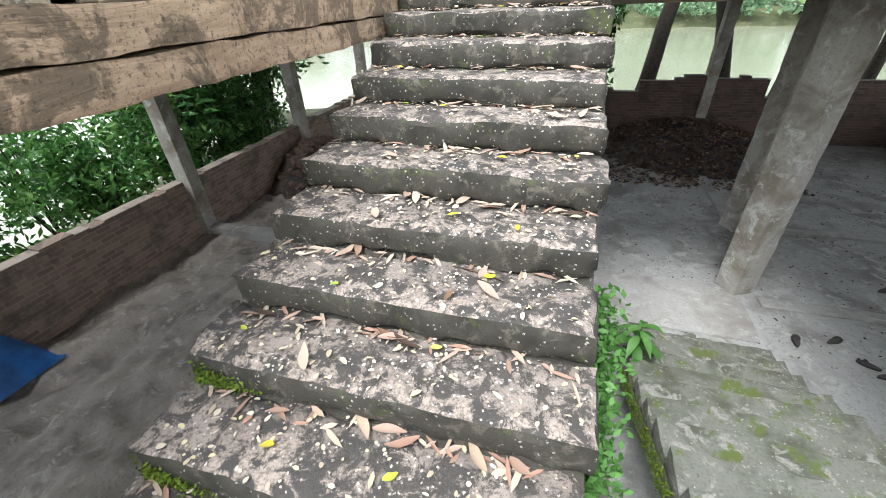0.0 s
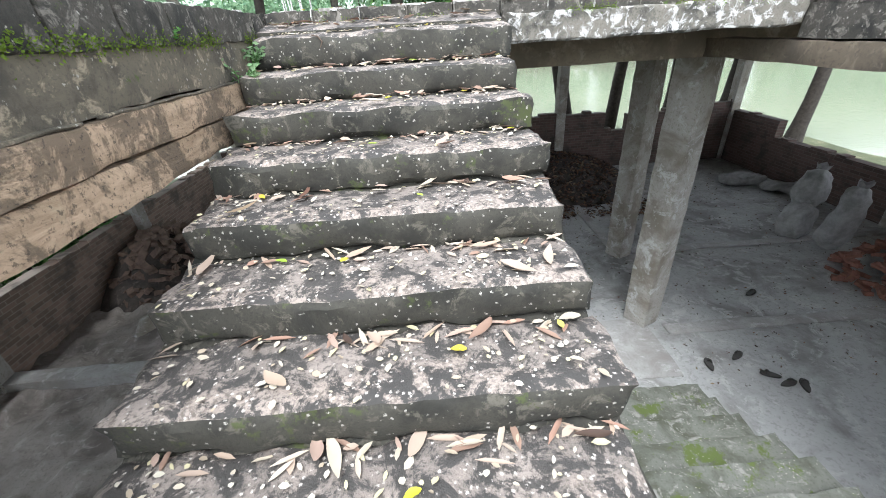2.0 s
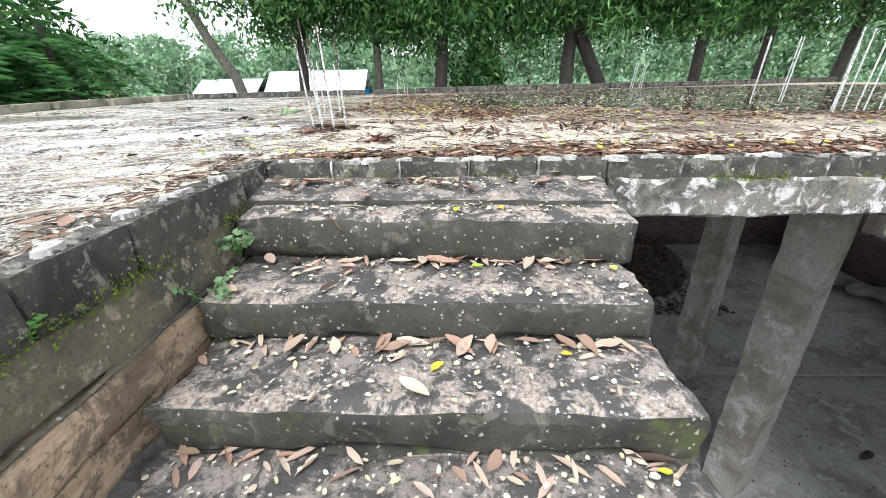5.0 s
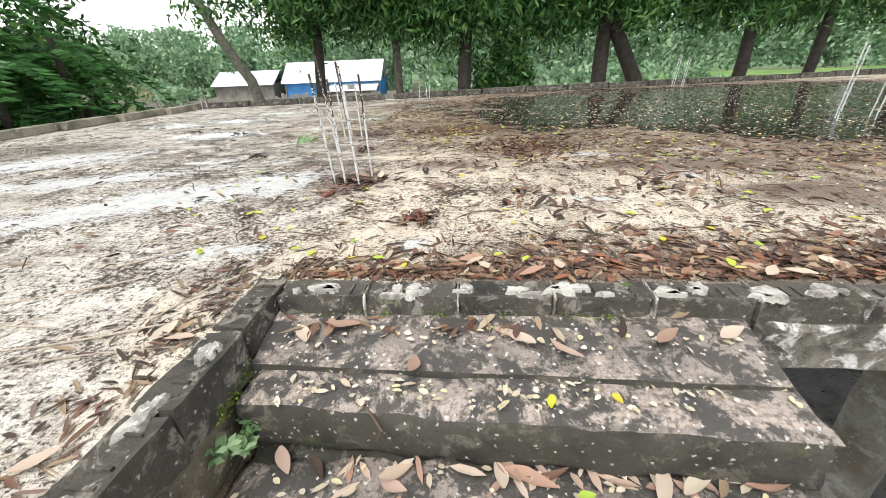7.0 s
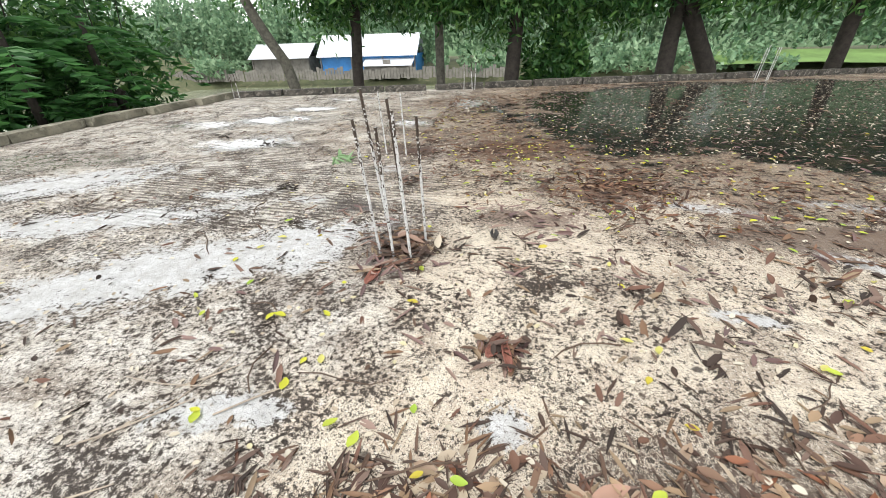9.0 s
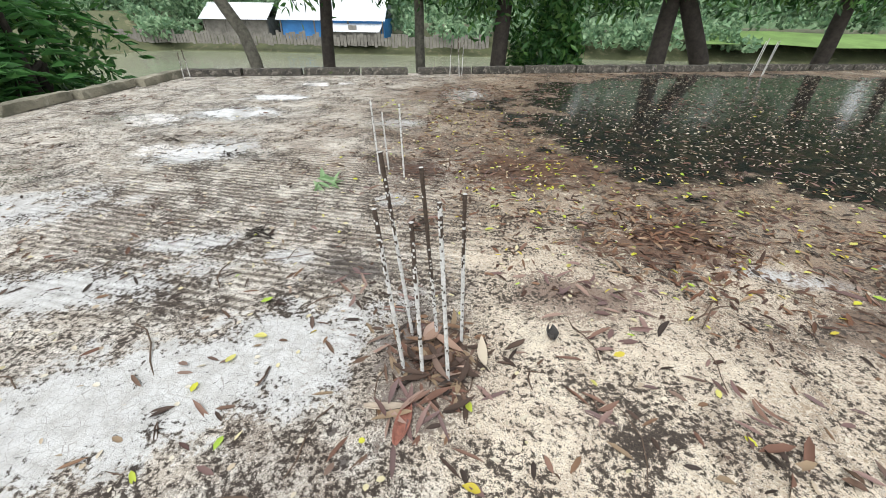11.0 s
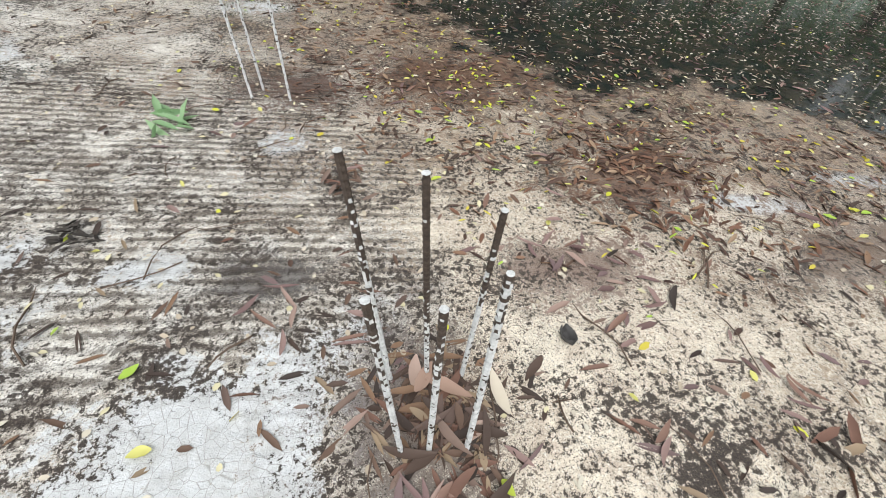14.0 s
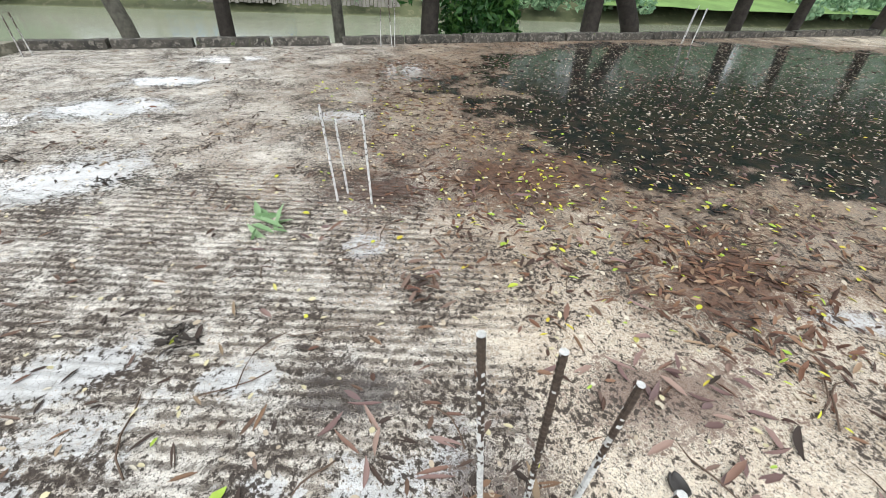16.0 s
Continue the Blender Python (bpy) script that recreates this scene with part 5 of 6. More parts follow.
# ---- plants on the stair ----
def weed(at, size, count, label, seed, material=None, long=1.0):
    rg = random.Random(seed)
    root = thing("weed", at, label, "weed", "weeds in the cracks")
    for i in range(count):
        a = rg.uniform(0, 6.28)
        tip = Vector(at) + Vector((math.cos(a) * size * rg.uniform(0.2, 0.8), math.sin(a) * size * rg.uniform(0.2, 0.8), size * rg.uniform(0.3, 1.1)))
        part("stem", solid("stem", *tube([at, (Vector(at) + tip) / 2 + Vector((0, 0, size * 0.2)), tip], [0.004, 0.003, 0.0015], 5), WEED), None, root)
        cen, al = [], []
        for j in range(9):
            s = 0.35 + 0.65 * j / 8
            p = Vector(at).lerp(tip, s) + Vector((0, 0, size * 0.15 * math.sin(s * 3.1)))
            d = Vector((rg.uniform(-1, 1), rg.uniform(-1, 1), rg.uniform(-0.3, 0.5))).normalized()
            cen.append(p + d * size * 0.12 * long)
            al.append(d)
        part("leaves", leaf_cloud("leaves", np.array(cen), np.array(al), size * 0.26 * long, size * 0.15 * long ** 0.5, material or WEED, 0.15, np.random.default_rng(seed * 50 + i)), None, root)


weed((-0.51, 4.62, 1.86), 0.16, 9, "small pale green weed growing at the stair's edge", 1, PALEWEED)
weed((-0.50, 4.33, 1.75), 0.16, 9, "small pale green weed growing at the stair's edge", 2, PALEWEED)
weed((-0.56, 3.75, 2.02), 0.09, 4, "small pale weed under the kerb", 4)


def broadleaf_plant(at, label):
    """A young plant: a stout stem with long drooping oval leaves in whorls."""
    root = thing("leafy_plant", at, label, "plant")
    top = Vector(at) + Vector((0.05, 0.0, 0.50))
    part("stem", solid("stem", *tube([at, Vector(at).lerp(top, 0.5) + Vector((0.01, 0.01, 0)), top], [0.014, 0.011, 0.005], 6), WEED), None, root)
    rp = random.Random(8)
    for i in range(14):
        h = 0.35 + 0.65 * i / 13
        a, L = i * 2.4, (0.40 - 0.15 * (h - 0.35) / 0.65) * rp.uniform(0.85, 1.1)
        W, rise = L * 0.36, rp.uniform(0.1, 0.45) + 0.3 * (h > 0.9)
        o = Vector(at).lerp(top, h)
        out, side = Vector((math.cos(a), math.sin(a), 0)), Vector((-math.sin(a), math.cos(a), 0))
        v, f = [], []
        for j in range(8):
            q = j / 7
            c = o + out * L * q + Vector((0, 0, L * (rise * q - 0.75 * q * q)))
            w = W * 0.5 * math.sin(math.pi * (0.05 + 0.93 * q) ** 0.9)
            v += [c - side * w + Vector((0, 0, w * 0.35)), c, c + side * w + Vector((0, 0, w * 0.35))]
        for j in range(7):
            b = 3 * j
            f += [(b, b + 3, b + 4, b + 1), (b + 1, b + 4, b + 5, b + 2)]
        part("leaf", solid("leaf", v, f, WEED, 70), None, root)


broadleaf_plant((2.10, 4.25, -1.985), "young bright green plant with long oval leaves")
# ferns and moss on the side of the flights
rg = np.random.default_rng(31)
n = 3000
y = rg.uniform(0.6, 2.3, n)
cen = np.stack([1.27 + np.abs(rg.normal(0, 0.07, n)), y, TOP_Z - 0.32 - (TOP_Y - y) * slope - rg.uniform(0.1, 0.5, n)], 1)
tagged(part("creeping_fern", leaf_cloud("creeping_fern", cen, rg.normal(size=(n, 3)) + np.array((0.8, 0, -0.2)), rg.uniform(0.03, 0.07, n), 0.03, WEED, 0.2, rg), None), "small bright creeping fern on the stair's side", "fern", kind="stuff")
n = 2400
y = rg.uniform(0.5, 4.2, n)
cen = np.stack([2.055 - np.abs(rg.normal(0, 0.012, n)), y, -0.26 - 0.459 * (y - 0.2) - rg.uniform(0.0, 0.22, n)], 1)
tagged(part("moss", leaf_cloud("moss", cen, rg.normal(size=(n, 3)), rg.uniform(0.012, 0.035, n), 0.014, foliage("moss_green", ((0.10, 0.16, 0.02), (0.2, 0.28, 0.03)), 0.9, 0.1), 0.3, rg), None), "yellow-green moss on the lower steps' edge", "moss", kind="stuff")
n = 6500
y = rg.uniform(-1.5, 5.0, n)
keep = np.array([noise.noise(Vector((0, yy * 1.9, 2))) > -0.12 for yy in y])
y = y[keep]
n = len(y)
cen = np.stack([np.full(n, -0.54) + np.abs(rg.normal(0, 0.008, n)), y, 2.04 + rg.normal(0, 0.022, n)], 1)
tagged(part("moss", leaf_cloud("moss", cen, rg.normal(size=(n, 3)), rg.uniform(0.007, 0.017, n), 0.009, bpy.data.materials["moss_green"], 0.3, rg), None), "yellow-green moss under the stairwell kerb", "moss", kind="stuff")
n = 5200
xs = rg.uniform(-0.5, 3.4, n)
xs = xs[np.array([noise.noise(Vector((xx * 2.3, 0, 5))) > 0.02 or xx < -0.3 for xx in xs])]
n = len(xs)
cen = np.stack([xs, 5.043 - np.abs(rg.normal(0, 0.007, n)), 2.085 + rg.normal(0, 0.022, n)], 1)
tagged(part("moss", leaf_cloud("moss", cen, rg.normal(size=(n, 3)), rg.uniform(0.006, 0.015, n), 0.008, bpy.data.materials["moss_green"], 0.3, rg), None), "yellow-green moss under the stairhead kerb", "moss", kind="stuff")
n = 1500
kk = rg.integers(10, 13, n)
cen = np.stack([-0.5 + np.abs(rg.normal(0, 0.13, n)), TOP_Y - GOING * (kk - 1) - np.abs(rg.normal(0, 0.012, n)) - 0.004, TOP_Z - RISE * kk + 0.005 + np.abs(rg.normal(0, 0.045, n))], 1)
tagged(part("moss", leaf_cloud("moss", cen, rg.normal(size=(n, 3)), rg.uniform(0.012, 0.03, n), 0.012, bpy.data.materials["moss_green"], 0.3, rg), None), "bright yellow-green moss on the lowest risers", "moss", kind="stuff")
# ---- fallen leaves, petals and twigs ----
def leaf_shape(name, length, width, material, curl, seed):
    """One dry leaf with a midrib fold and curled edges."""
    rg2 = random.Random(seed)
    verts, faces = [], []
    for i in range(8):
        s = i / 7
        w = width * math.sin(math.pi * (0.04 + 0.92 * s) ** 0.85) * 0.5
        z = curl * length * (s - 0.5) ** 2 + 0.004
        bend = 0.12 * length * math.sin(s * 2.2 + seed)
        verts += [(length * (s - 0.5), bend - w, z + w * 0.35), (length * (s - 0.5), bend, z), (length * (s - 0.5), bend + w, z + w * (0.35 + 0.3 * rg2.random()))]
    for i in range(7):
        a = 3 * i
        faces += [(a, a + 3, a + 4, a + 1), (a + 1, a + 4, a + 5, a + 2)]
    return solid(name, verts, faces, material, 60)


brown = [leaf_shape("fallen_leaf", 0.085 + 0.018 * i, 0.026 + 0.004 * (i % 3), LITTER, 0.25, i) for i in range(5)]
pink = [leaf_shape("fallen_leaf", 0.095 + 0.016 * i, 0.042 + 0.004 * (i % 3), PINKLEAF, 0.3, 10 + i) for i in range(5)]
orange = [leaf_shape("fallen_leaf", 0.062 + 0.010 * i, 0.027 + 0.004 * (i % 3), DRIFT, 0.35, 30 + i) for i in range(5)]
yellow = [leaf_shape("fallen_leaf", 0.042 + 0.010 * i, 0.025 + 0.004 * i, YELLOW, 0.2, 20 + i) for i in range(3)]
mauve = [leaf_shape("fallen_leaf", 0.085 + 0.014 * i, 0.016 + 0.004 * (i % 3), MAUVE, 0.3, 40 + i) for i in range(5)]
rnd = random.Random(77)


def drop(mesh, x, y, z, label, group):
    ob = new("fallen_leaf", mesh)
    ob.location = (x, y, z + 0.002)
    ob.rotation_euler = (rnd.uniform(-0.12, 0.12), rnd.uniform(-0.12, 0.12), rnd.uniform(0, 6.28))
    return tagged(ob, label, "leaf", group)


for k in range(1, 13):
    y, z = TOP_Y - GOING * (k - 1), TOP_Z - RISE * (k - 1)
    deep = 0.44 if k == 1 else GOING
    for i in range(5 if k > 3 else 14 if k > 1 else 10):
        back = rnd.random() < (0.75 if k > 1 else 0.3)
        yy = y + (deep - rnd.uniform(0.02, 0.07) if back else rnd.uniform(0.06, deep - 0.05))
        lift = 0 if k > 1 else 0.07 + (yy - 4.815) * 0.21 if yy > 4.77 else 0.03 + (yy - 4.64) * 0.12
        drop(rnd.choice(pink if rnd.random() < 0.75 else brown), rnd.uniform(-0.42, 1.15), yy, z + lift + 0.012, "long dry pinkish leaf lying on a step", "leaves on the steps")
    for i in range(2):
        drop(rnd.choice(yellow), rnd.uniform(-0.42, 1.15), y + rnd.uniform(0.05, 0.14 if k == 1 else deep - 0.05), z + (0.045 if k == 1 else 0.012), "small yellow leaf lying on a step", "leaves on the steps")
for i in range(40):
    drop(rnd.choice(orange[:3] if rnd.random() < 0.72 else pink[:2]), rnd.uniform(-0.3, 2.8), 5.23 + abs(rnd.gauss(0, 0.12)), ROOF_Z + rnd.uniform(0.006, 0.03), "dry orange-brown leaf drifted against the kerb", "leaves along the kerb")
for i in range(12):
    drop(rnd.choice(yellow), rnd.uniform(-0.4, 2.6), 5.23 + abs(rnd.gauss(0, 0.1)), ROOF_Z + 0.03, "yellow leaf on the drift along the kerb", "yellow leaves on the roof")
for i in range(34):
    a, r = rnd.uniform(0, 6.28), abs(rnd.gauss(0, 0.16))
    drop(rnd.choice(brown if rnd.random() < 0.8 else pink), -0.68 + math.cos(a) * r, 6.72 + math.sin(a) * r * 1.1, ROOF_Z + 0.004 + rnd.uniform(0, 0.03), "dry leaf caught among the bars", "leaves round the bars")
for i in range(60):
    drop(rnd.choice(yellow), rnd.uniform(-1.6, 2.6), rnd.uniform(5.3, 9.0), ROOF_Z + 0.004, "small yellow-green leaf lying on the roof", "yellow leaves on the roof")
for i in range(10):
    drop(rnd.choice(brown), rnd.uniform(-1.2, 2.6), rnd.uniform(5.4, 8.6), ROOF_Z + 0.004, "dry brown leaf lying on the roof", "brown leaves on the roof")
for cx, cy, spread, count in ((-0.74, 6.47, 0.08, 14), (-1.16, 7.22, 0.09, 6), (0.0, 7.35, 0.14, 8), (-0.05, 6.55, 0.05, 3), (0.56, 6.53, 0.05, 5)):
    for i in range(count):
        drop(rnd.choice(mauve), cx + rnd.gauss(0, spread), cy + rnd.gauss(0, spread), ROOF_Z + 0.004 + rnd.uniform(0, 0.02), "long dry mauve-brown leaf lying on the roof", "mauve leaves on the roof")
rg = np.random.default_rng(55)


def scatter(name, xs, ys, z, length, width, material, label, category):
    n = len(xs)
    cen = np.stack([xs, ys, np.full(n, z) + rg.uniform(0.002, 0.012, n)], 1)
    al = rg.normal(size=(n, 3)) * np.array((1, 1, 0.08))
    me = leaf_cloud(name, cen, al, length * rg.uniform(0.5, 1.4, n), width * rg.uniform(0.7, 1.3, n), material, 0.1, rg, 0.06, True, True)
    return tagged(part(name, me, None), label, category, kind="stuff")


def thin(xs, ys, f):
    keep = np.array([rg.random() < f(x, y) for x, y in zip(xs, ys)])
    return xs[keep], ys[keep]


def pool(x, y):
    return ((x - 6.2) / 6.4) ** 2 + ((y - 11.6) / 4.15) ** 2


n = 17000
xs, ys = thin(rg.uniform(-6.3, 11, n), rg.uniform(5.3, 15.5, n), lambda x, y: (y < far_y(x) - 0.05) * (0.16 + 0.8 * math.exp(-(pool(x, y) - 1.15) ** 2 * 14) + 0.25 * (noise.noise(Vector((x * 0.9, y * 0.9, 0))) > 0.1)))
scatter("leaf_litter", xs, ys, ROOF_Z, 0.085, 0.018, LITTER, "thin brown leaf litter strewn over the roof", "leaf litter")
n = 15000
xs, ys = thin(rg.uniform(-1.2, 6, n), rg.uniform(6.6, 13.5, n), lambda x, y: (y < far_y(x) - 0.05) * 0.9 * math.exp(-(pool(x, y) - 1.45) ** 2 * 7) * (0.3 + 0.65 * (noise.noise(Vector((x * 1.7, y * 1.7, 5))) > -0.05)))
scatter("leaf_litter", xs, ys, ROOF_Z, 0.08, 0.018, REDLITTER, "red-brown leaf litter washed up round the pool", "leaf litter")
n = 1500
xs, ys = thin(rg.uniform(-2.0, 5, n), rg.uniform(6.0, 12, n), lambda x, y: 0.08 + 0.7 * math.exp(-(pool(x, y) - 1.3) ** 2 * 8))
scatter("yellow_litter", xs, ys, ROOF_Z, 0.045, 0.022, YELLOW, "small yellow leaves strewn near the pool", "leaf litter")
n = 620
xs, ys = thin(rg.uniform(-1.8, 3.2, n), rg.uniform(5.5, 9.6, n), lambda x, y: 0.22 + 0.6 * (noise.noise(Vector((x * 1.6, y * 1.6, 11))) > 0.12) - 0.18 * (x < -1.0))
scatter("leaf_litter", xs, ys, ROOF_Z, 0.12, 0.022, MAUVE, "long dry mauve-brown leaves strewn over the roof", "leaf litter")
n = 14000
xs, ys = thin(rg.uniform(0, 12.5, n), rg.uniform(7.6, 17, n), lambda x, y: (y < far_y(x) - 0.05) * (0.9 if pool(x, y) < 1.05 else 0.1))
scatter("floating_leaves", xs, ys, ROOF_Z, 0.05, 0.014, FLOAT, "pale leaves floating on the standing water", "leaf litter")
n = 3600
xs, ys = thin(rg.uniform(-4, 5, n), rg.uniform(5.3, 12, n), lambda x, y: 0.6 if y < far_y(x) - 0.1 else 0)
scatter("petals", xs, ys, ROOF_Z, 0.03, 0.018, PETAL, "small pale petals scattered over the roof", "petals")
n = 1500
xs = -0.5 + 4.1 * rg.uniform(0, 1, n) ** 0.75
scatter("leaf_drift", xs, 5.22 + np.abs(rg.normal(0, 1, n)) * np.interp(xs, (-0.5, 0.2, 0.9), (0.07, 0.11, 0.19)), ROOF_Z, 0.08, 0.026, DRIFT, "drift of dry orange-brown leaves behind the kerb", "leaf litter")
n = 900
xs = rg.uniform(-0.6, 3.6, n)
scatter("leaf_drift", xs, 5.22 + np.abs(rg.normal(0, 1, n)) * np.interp(xs, (-0.5, 0.2, 0.9), (0.12, 0.2, 0.34)), ROOF_Z, 0.11, 0.012, LITTER, "thin dark leaf stalks over the drift behind the kerb", "leaf litter")
n = 300
a, r = rg.uniform(0, 6.28, n), np.abs(rg.normal(0, 0.14, n))
scatter("leaf_drift", -0.68 + np.cos(a) * r, 6.74 + np.sin(a) * r, ROOF_Z, 0.10, 0.02, LITTER, "dry red-brown leaves gathered round the bars", "leaf litter")
scatter("petals", rg.uniform(-0.47, 1.15, 60), rg.uniform(4.88, 5.0, 60), 2.098, 0.028, 0.018, PETAL, "small pale petals on the top tread", "petals")
scatter("leaf_litter", rg.uniform(-0.47, 0.6, 26), rg.uniform(4.93, 5.03, 26), 2.112, 0.09, 0.024, DRIFT, "dry leaves on the top tread", "leaf litter")
for k in range(1, 14):
    y, z = TOP_Y - GOING * (k - 1), TOP_Z - RISE * (k - 1)
    n = 85
    scatter("petals", rg.uniform(-0.47, 1.2, n), y + rg.uniform(0.02, 0.14 if k == 1 else 0.36, n), z + (0.042 if k == 1 else 0.006), 0.026, 0.016, PETAL, "small pale petals scattered over a step", "petals")
    n = 14
    scatter("petals", rg.uniform(-0.47, 1.2, n), y + rg.uniform(0.02, 0.14 if k == 1 else 0.36, n), z + (0.044 if k == 1 else 0.008), 0.045, 0.022, PETAL, "pale fallen petals lying on a step", "petals")
    n = 30
    scatter("leaf_litter", rg.uniform(-0.47, 1.2, n), y + (0.44 if k == 1 else GOING) - np.abs(rg.normal(0, 0.05, n)) - 0.01, z + 0.006, 0.10, 0.022, PINKLEAF, "dry leaves drifted against a riser", "leaf litter")


def twig(points, r, label, material=None):
    ob = part("twig", solid("twig", *tube(points, [r] * (len(points) - 1) + [r * 0.5], 5), material or TWIG))
    return tagged(ob, label, "twig", "twigs on the roof")


for i in range(60):
    x, y, a = rnd.uniform(-2.4, 2.6), rnd.uniform(5.4, 9.5), rnd.uniform(0, 6.28)
    L = rnd.uniform(0.12, 0.42)
    pts = [(x + math.cos(a + 0.25 * math.sin(s * 3 + i)) * L * s, y + math.sin(a + 0.25 * math.sin(s * 3 + i)) * L * s, ROOF_Z + 0.008 + 0.01 * math.sin(s * 5)) for s in (0, 0.25, 0.5, 0.75, 1)]
    twig(pts, rnd.uniform(0.002, 0.004), "dry dark twig lying on the roof")

for i in range(26):
    x, y, a = rnd.uniform(-1.7, -0.72), rnd.uniform(3.7, 5.7), rnd.gauss(0.5, 0.35)
    L = rnd.uniform(0.2, 0.6)
    pts = [(x + math.cos(a + 0.12 * math.sin(s * 3 + i)) * L * (s - 0.5), y + math.sin(a + 0.12 * math.sin(s * 3 + i)) * L * (s - 0.5), ROOF_Z + 0.006 + 0.006 * math.sin(s * 5 + i)) for s in (0, 0.25, 0.5, 0.75, 1)]
    if max(p[0] for p in pts) < -0.68:
        twig(pts, rnd.uniform(0.0025, 0.0045), "pale dry stalk lying beside the stairwell kerb", ROOTCOL)
for i in range(9):
    drop(rnd.choice(pink[:2] if i % 3 else orange[:2]), -0.72 - abs(rnd.gauss(0, 0.08)), rnd.uniform(3.6, 5.3), ROOF_Z + 0.006, "dry pinkish leaf beside the stairwell kerb", "leaves along the kerb")
n = 260
ys = rg.uniform(3.4, 5.4, n)
scatter("leaf_litter", -0.69 - np.abs(rg.normal(0, 0.16, n)), ys, ROOF_Z, 0.08, 0.014, LITTER, "thin dead leaves gathered beside the stairwell kerb", "leaf litter")

# ---- small things ----
def dab(parent, x, y, z, rx, ry, seed):
    """A flat splash of lime."""
    n = 26
    ring = []
    for i in range(n):
        a = 2 * math.pi * i / n
        q = 1.0 + 0.85 * noise.noise(Vector((math.cos(a) * 1.3, math.sin(a) * 1.3, seed * 3.1))) + 0.45 * noise.noise(Vector((math.cos(a) * 3, math.sin(a) * 3, seed)))
        q = max(q, 0.35)
        ring.append((x + math.cos(a) * rx * q, y + math.sin(a) * ry * q))
    v = [(px, py, z - 0.014) for px, py in ring] + [(x + (px - x) * 0.85, y + (py - y) * 0.85, z + 0.0065) for px, py in ring]
    f = [tuple(range(n, 2 * n))] + [(i, (i + 1) % n, n + (i + 1) % n, n + i) for i in range(n)]
    part("lime_dab", solid("lime_dab", v, f, DAB, 50), None, parent, "pale lime splash")


for i, (x, w) in enumerate(((-0.34, 0.09), (-0.05, 0.035), (0.02, 0.06), (0.22, 0.035), (0.42, 0.05), (0.60, 0.10), (0.95, 0.07), (1.08, 0.05), (1.30, 0.07), (1.52, 0.05), (1.75, 0.08), (2.1, 0.07), (2.5, 0.06), (2.9, 0.08), (3.3, 0.06))):
    dab(kerb_front, x, 5.105 + 0.02 * math.sin(i * 3), ROOF_Z + 0.0195, w * 0.72, 0.024 + 0.009 * (i % 3), i)
for i in range(22):
    dab(kerb_front, -0.45 + 0.172 * i + 0.05 * math.sin(i * 4.1), 5.085 + 0.025 * math.sin(i * 2.3), ROOF_Z + 0.0195, 0.018 + 0.012 * (i % 3), 0.014, 90 + i)
for i in range(1, 12):
    x = -0.525 + i * 0.358 - 0.003
    v, f = block((x - 0.005, x + 0.006, 5.038, 5.17, 2.10, ROOF_Z + 0.024), (2, 4, 4), 0.006, 30, 0.003, 300 + i)
    part("mortar_joint", solid("mortar_joint", v, f, PLASTER), None, kerb_front, "pale mortar joint")
for i in range(14):
    dab(kerb_left, -0.60 + 0.015 * math.sin(i * 5), 1.2 + i * 0.27 + 0.05 * math.sin(i * 7), ROOF_Z + 0.0195, 0.03, 0.05 + 0.03 * (i % 3 == 0), 40 + i)

twig([(-0.14, 4.76, 2.035), (-0.11, 4.70, 2.03), (-0.06, 4.645, 2.022), (-0.03, 4.62, 1.99), (-0.05, 4.612, 1.955)], 0.005, "pale curled root hanging over the top step")


def husk(at, size, turn, material, name, label, category):
    """A dry boat-shaped husk, open along the top."""
    verts, faces = [], []
    for i in range(9):
        s = i / 8
        w = size[1] * math.sin(math.pi * (0.05 + 0.9 * s)) ** 0.7 / 2
        for k2 in range(5):
            a = math.pi * (0.05 + 0.9 * k2 / 4)
            verts.append((size[0] * (s - 0.5), -w * math.cos(a), size[2] * (1 - math.sin(a)) + 0.004 + 0.3 * size[2] * (2 * s - 1) ** 2))
    for i in range(8):
        for k2 in range(4):
            a = i * 5 + k2
            faces.append((a, a + 5, a + 6, a + 1))
    m = Matrix.Translation(at) @ Matrix.Rotation(radians(turn), 4, "Z")
    ob = part(name, solid(name, [m @ Vector(v) for v in verts], faces, material, 70))
    mod = ob.modifiers.new("thickness", "SOLIDIFY")
    mod.thickness = 0.004
    return tagged(ob, label, category)


Z = ROOF_Z + 0.004
husk((-0.765, 6.40, Z), (0.17, 0.055, 0.02), 82, HUSK, "seed_husk", "red-brown dry husk lying before the bars", "husk")
husk((-0.85, 6.47, Z), (0.16, 0.03, 0.012), 5, bpy.data.materials["pale_root"], "seed_husk", "pale dry husk lying before the bars", "husk")
husk((-0.14, 6.92, Z), (0.07, 0.05, 0.04), 100, BLACK, "seed_pod", "small black seed pod lying on the roof", "pod")
husk((-0.09, 5.92, Z), (0.14, 0.06, 0.02), 60, HUSK, "seed_husk", "red-brown dry husk among the leaves", "husk")
husk((-0.05, 5.87, Z + 0.01), (0.17, 0.03, 0.015), 100, HUSK, "seed_husk", "red-brown dry husk among the leaves", "husk")


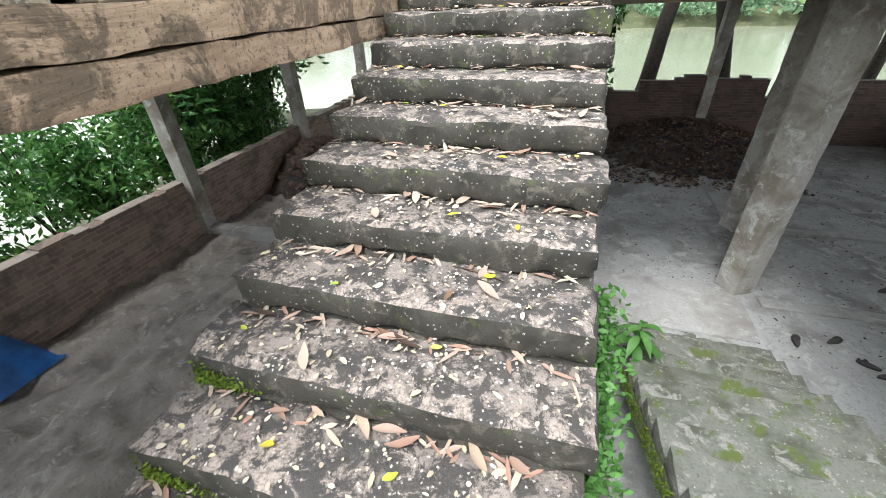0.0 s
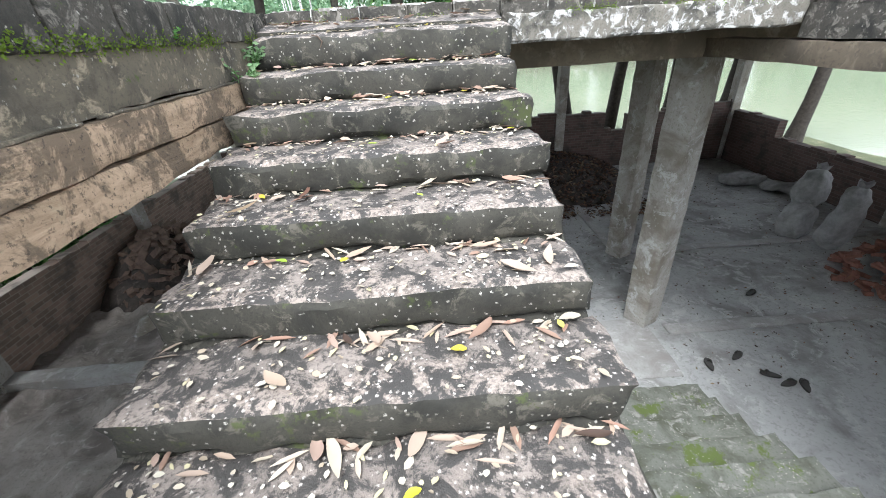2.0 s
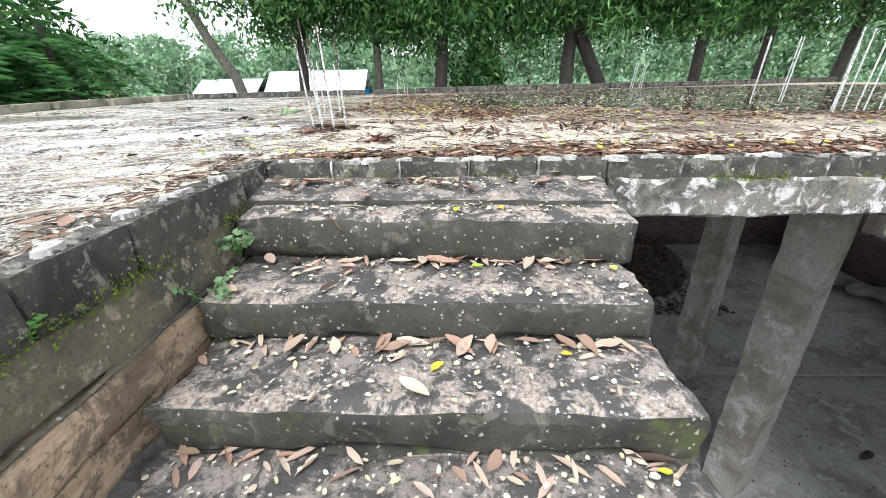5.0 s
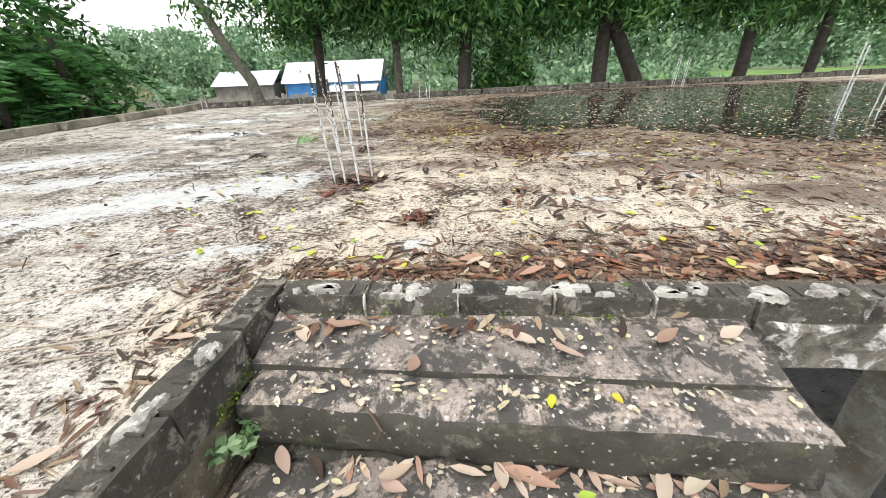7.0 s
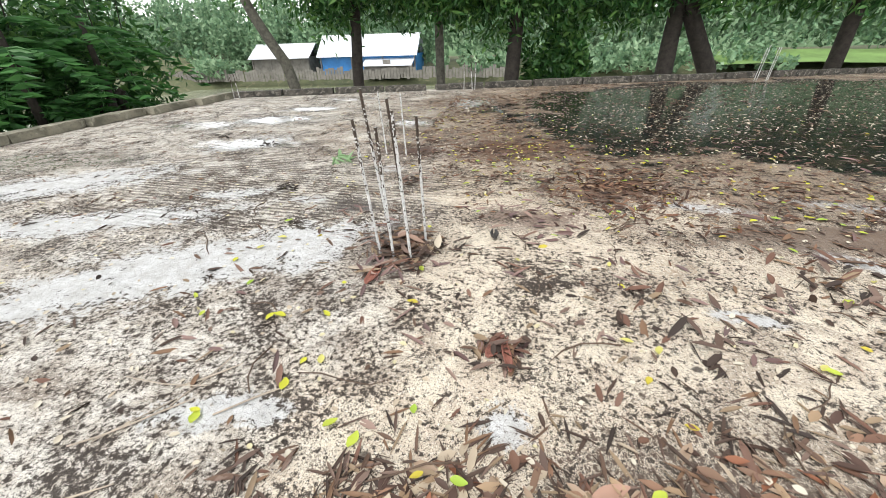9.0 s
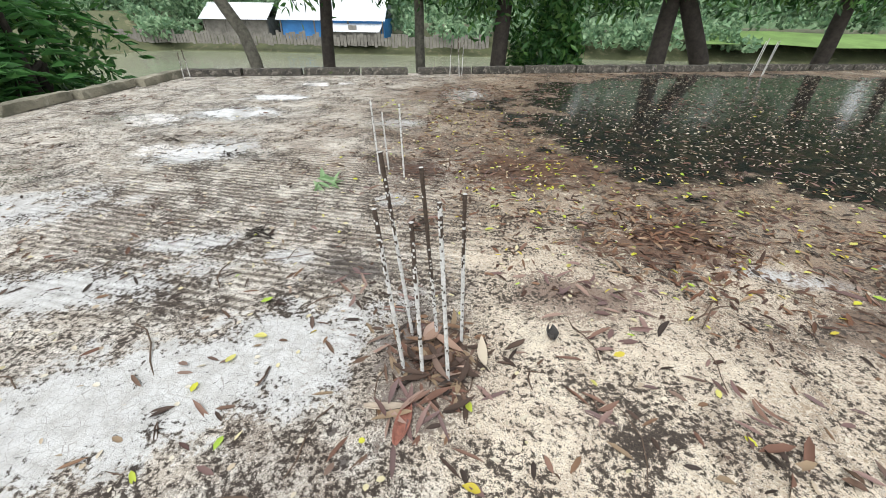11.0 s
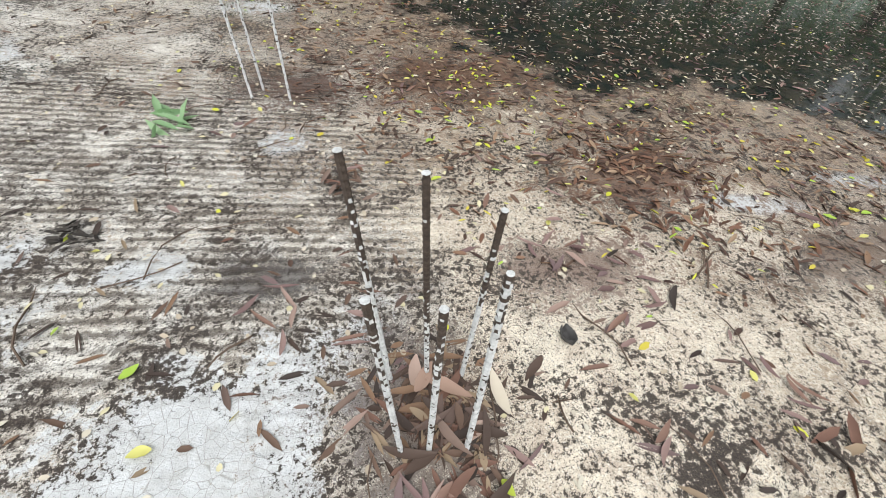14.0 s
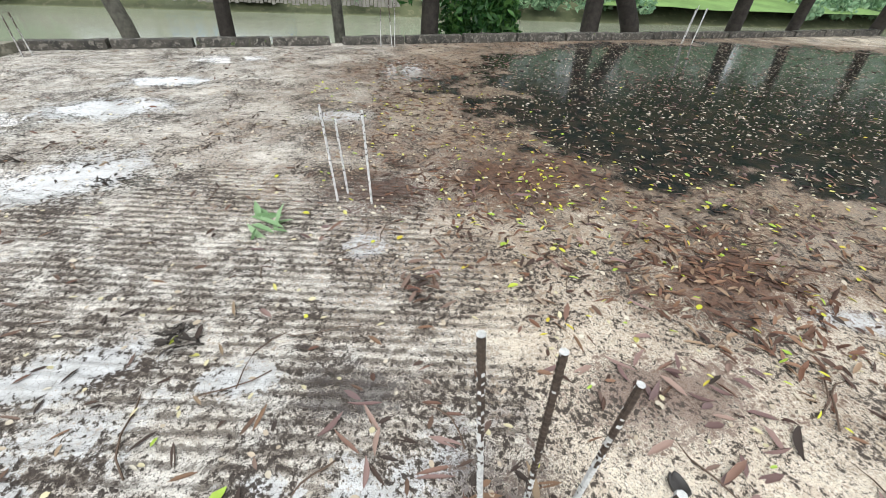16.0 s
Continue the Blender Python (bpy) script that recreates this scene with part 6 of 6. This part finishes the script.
def clump(name, at, radius, count, length, material, label, category, seed):
    rg3 = np.random.default_rng(seed)
    a, q = rg3.uniform(0, 6.28, count), radius * rg3.uniform(0, 1, count) ** 0.6
    cen = np.stack([at[0] + np.cos(a) * q, at[1] + np.sin(a) * q, Z + rg3.uniform(0, min(0.035, radius * 0.35), count)], 1)
    me = leaf_cloud(name, cen, rg3.normal(size=(count, 3)) * np.array((1, 1, 0.3)), length * rg3.uniform(0.6, 1.3, count), length * 0.25, material, 0.15, rg3, 0.1, True, True)
    return tagged(part(name, me), label, category, kind="stuff")


clump("leaf_clump", (-1.96, 7.70), 0.09, 26, 0.07, bpy.data.materials["wet_dark_bark"], "dark wad of rotted leaves on the roof", "leaf clump", 1)
clump("leaf_clump", (-0.9, 7.95), 0.1, 20, 0.09, LITTER, "clump of red-brown leaves on the roof", "leaf clump", 2)
clump("leaf_clump", (-3.0, 9.2), 0.1, 20, 0.07, bpy.data.materials["wet_dark_bark"], "dark wad of rotted leaves on the roof", "leaf clump", 3)
clump("leaf_clump", (-3.9, 9.6), 0.1, 20, 0.07, bpy.data.materials["wet_dark_bark"], "dark wad of rotted leaves on the roof", "leaf clump", 4)
clump("leaf_clump", (-0.09, 5.91), 0.13, 26, 0.10, LITTER, "clump of red-brown leaves on the roof", "leaf clump", 5)
clump("leaf_clump", (2.62, 12.2), 0.6, 110, 0.07, LITTER, "raft of brown leaves stranded in the pool", "leaf clump", 7)
clump("leaf_clump", (0.75, 7.85), 0.6, 220, 0.085, REDLITTER, "wet red-brown leaves on a stained hollow", "leaf clump", 8)
clump("leaf_clump", (0.15, 7.25), 0.34, 20, 0.11, MAUVE, "long dry mauve-brown leaves in a loose clump", "leaf clump", 9)
clump("leaf_clump", (1.55, 6.55), 0.35, 30, 0.13, LITTER, "long dry mauve-brown leaves in a loose clump", "leaf clump", 11)
clump("leaf_clump", (0.55, 6.15), 0.3, 18, 0.13, LITTER, "long dry mauve-brown leaves in a loose clump", "leaf clump", 12)
clump("yellow_litter", (0.3, 7.8), 0.9, 40, 0.045, YELLOW, "lime-yellow leaves on the stained hollow", "leaf litter", 13)
clump("yellow_litter", (0.0, 9.2), 0.9, 46, 0.05, YELLOW, "lime-yellow leaves on the pool's rim", "leaf litter", 14)
clump("green_sprig", (-1.77, 8.6), 0.17, 12, 0.17, PALEWEED, "fallen bright green sprig on the roof", "sprig", 6)
v, f = block((-0.45, 0.45, -0.3, 0.3, 0, 0.07), (6, 4, 1), 0.01, 4, 0.012, 9)
m = Matrix.Translation((-4.55, 7.75, FLOOR_Z + 0.0)) @ Matrix.Rotation(radians(25), 4, "Z") @ Matrix.Rotation(radians(-14), 4, "Y") @ Matrix.Translation((0, 0, 0.1))
tagged(part("concrete_slab", solid("concrete_slab", [m @ p for p in v], f, GREY)), "broken grey concrete slab leaning on the rubble", "slab")
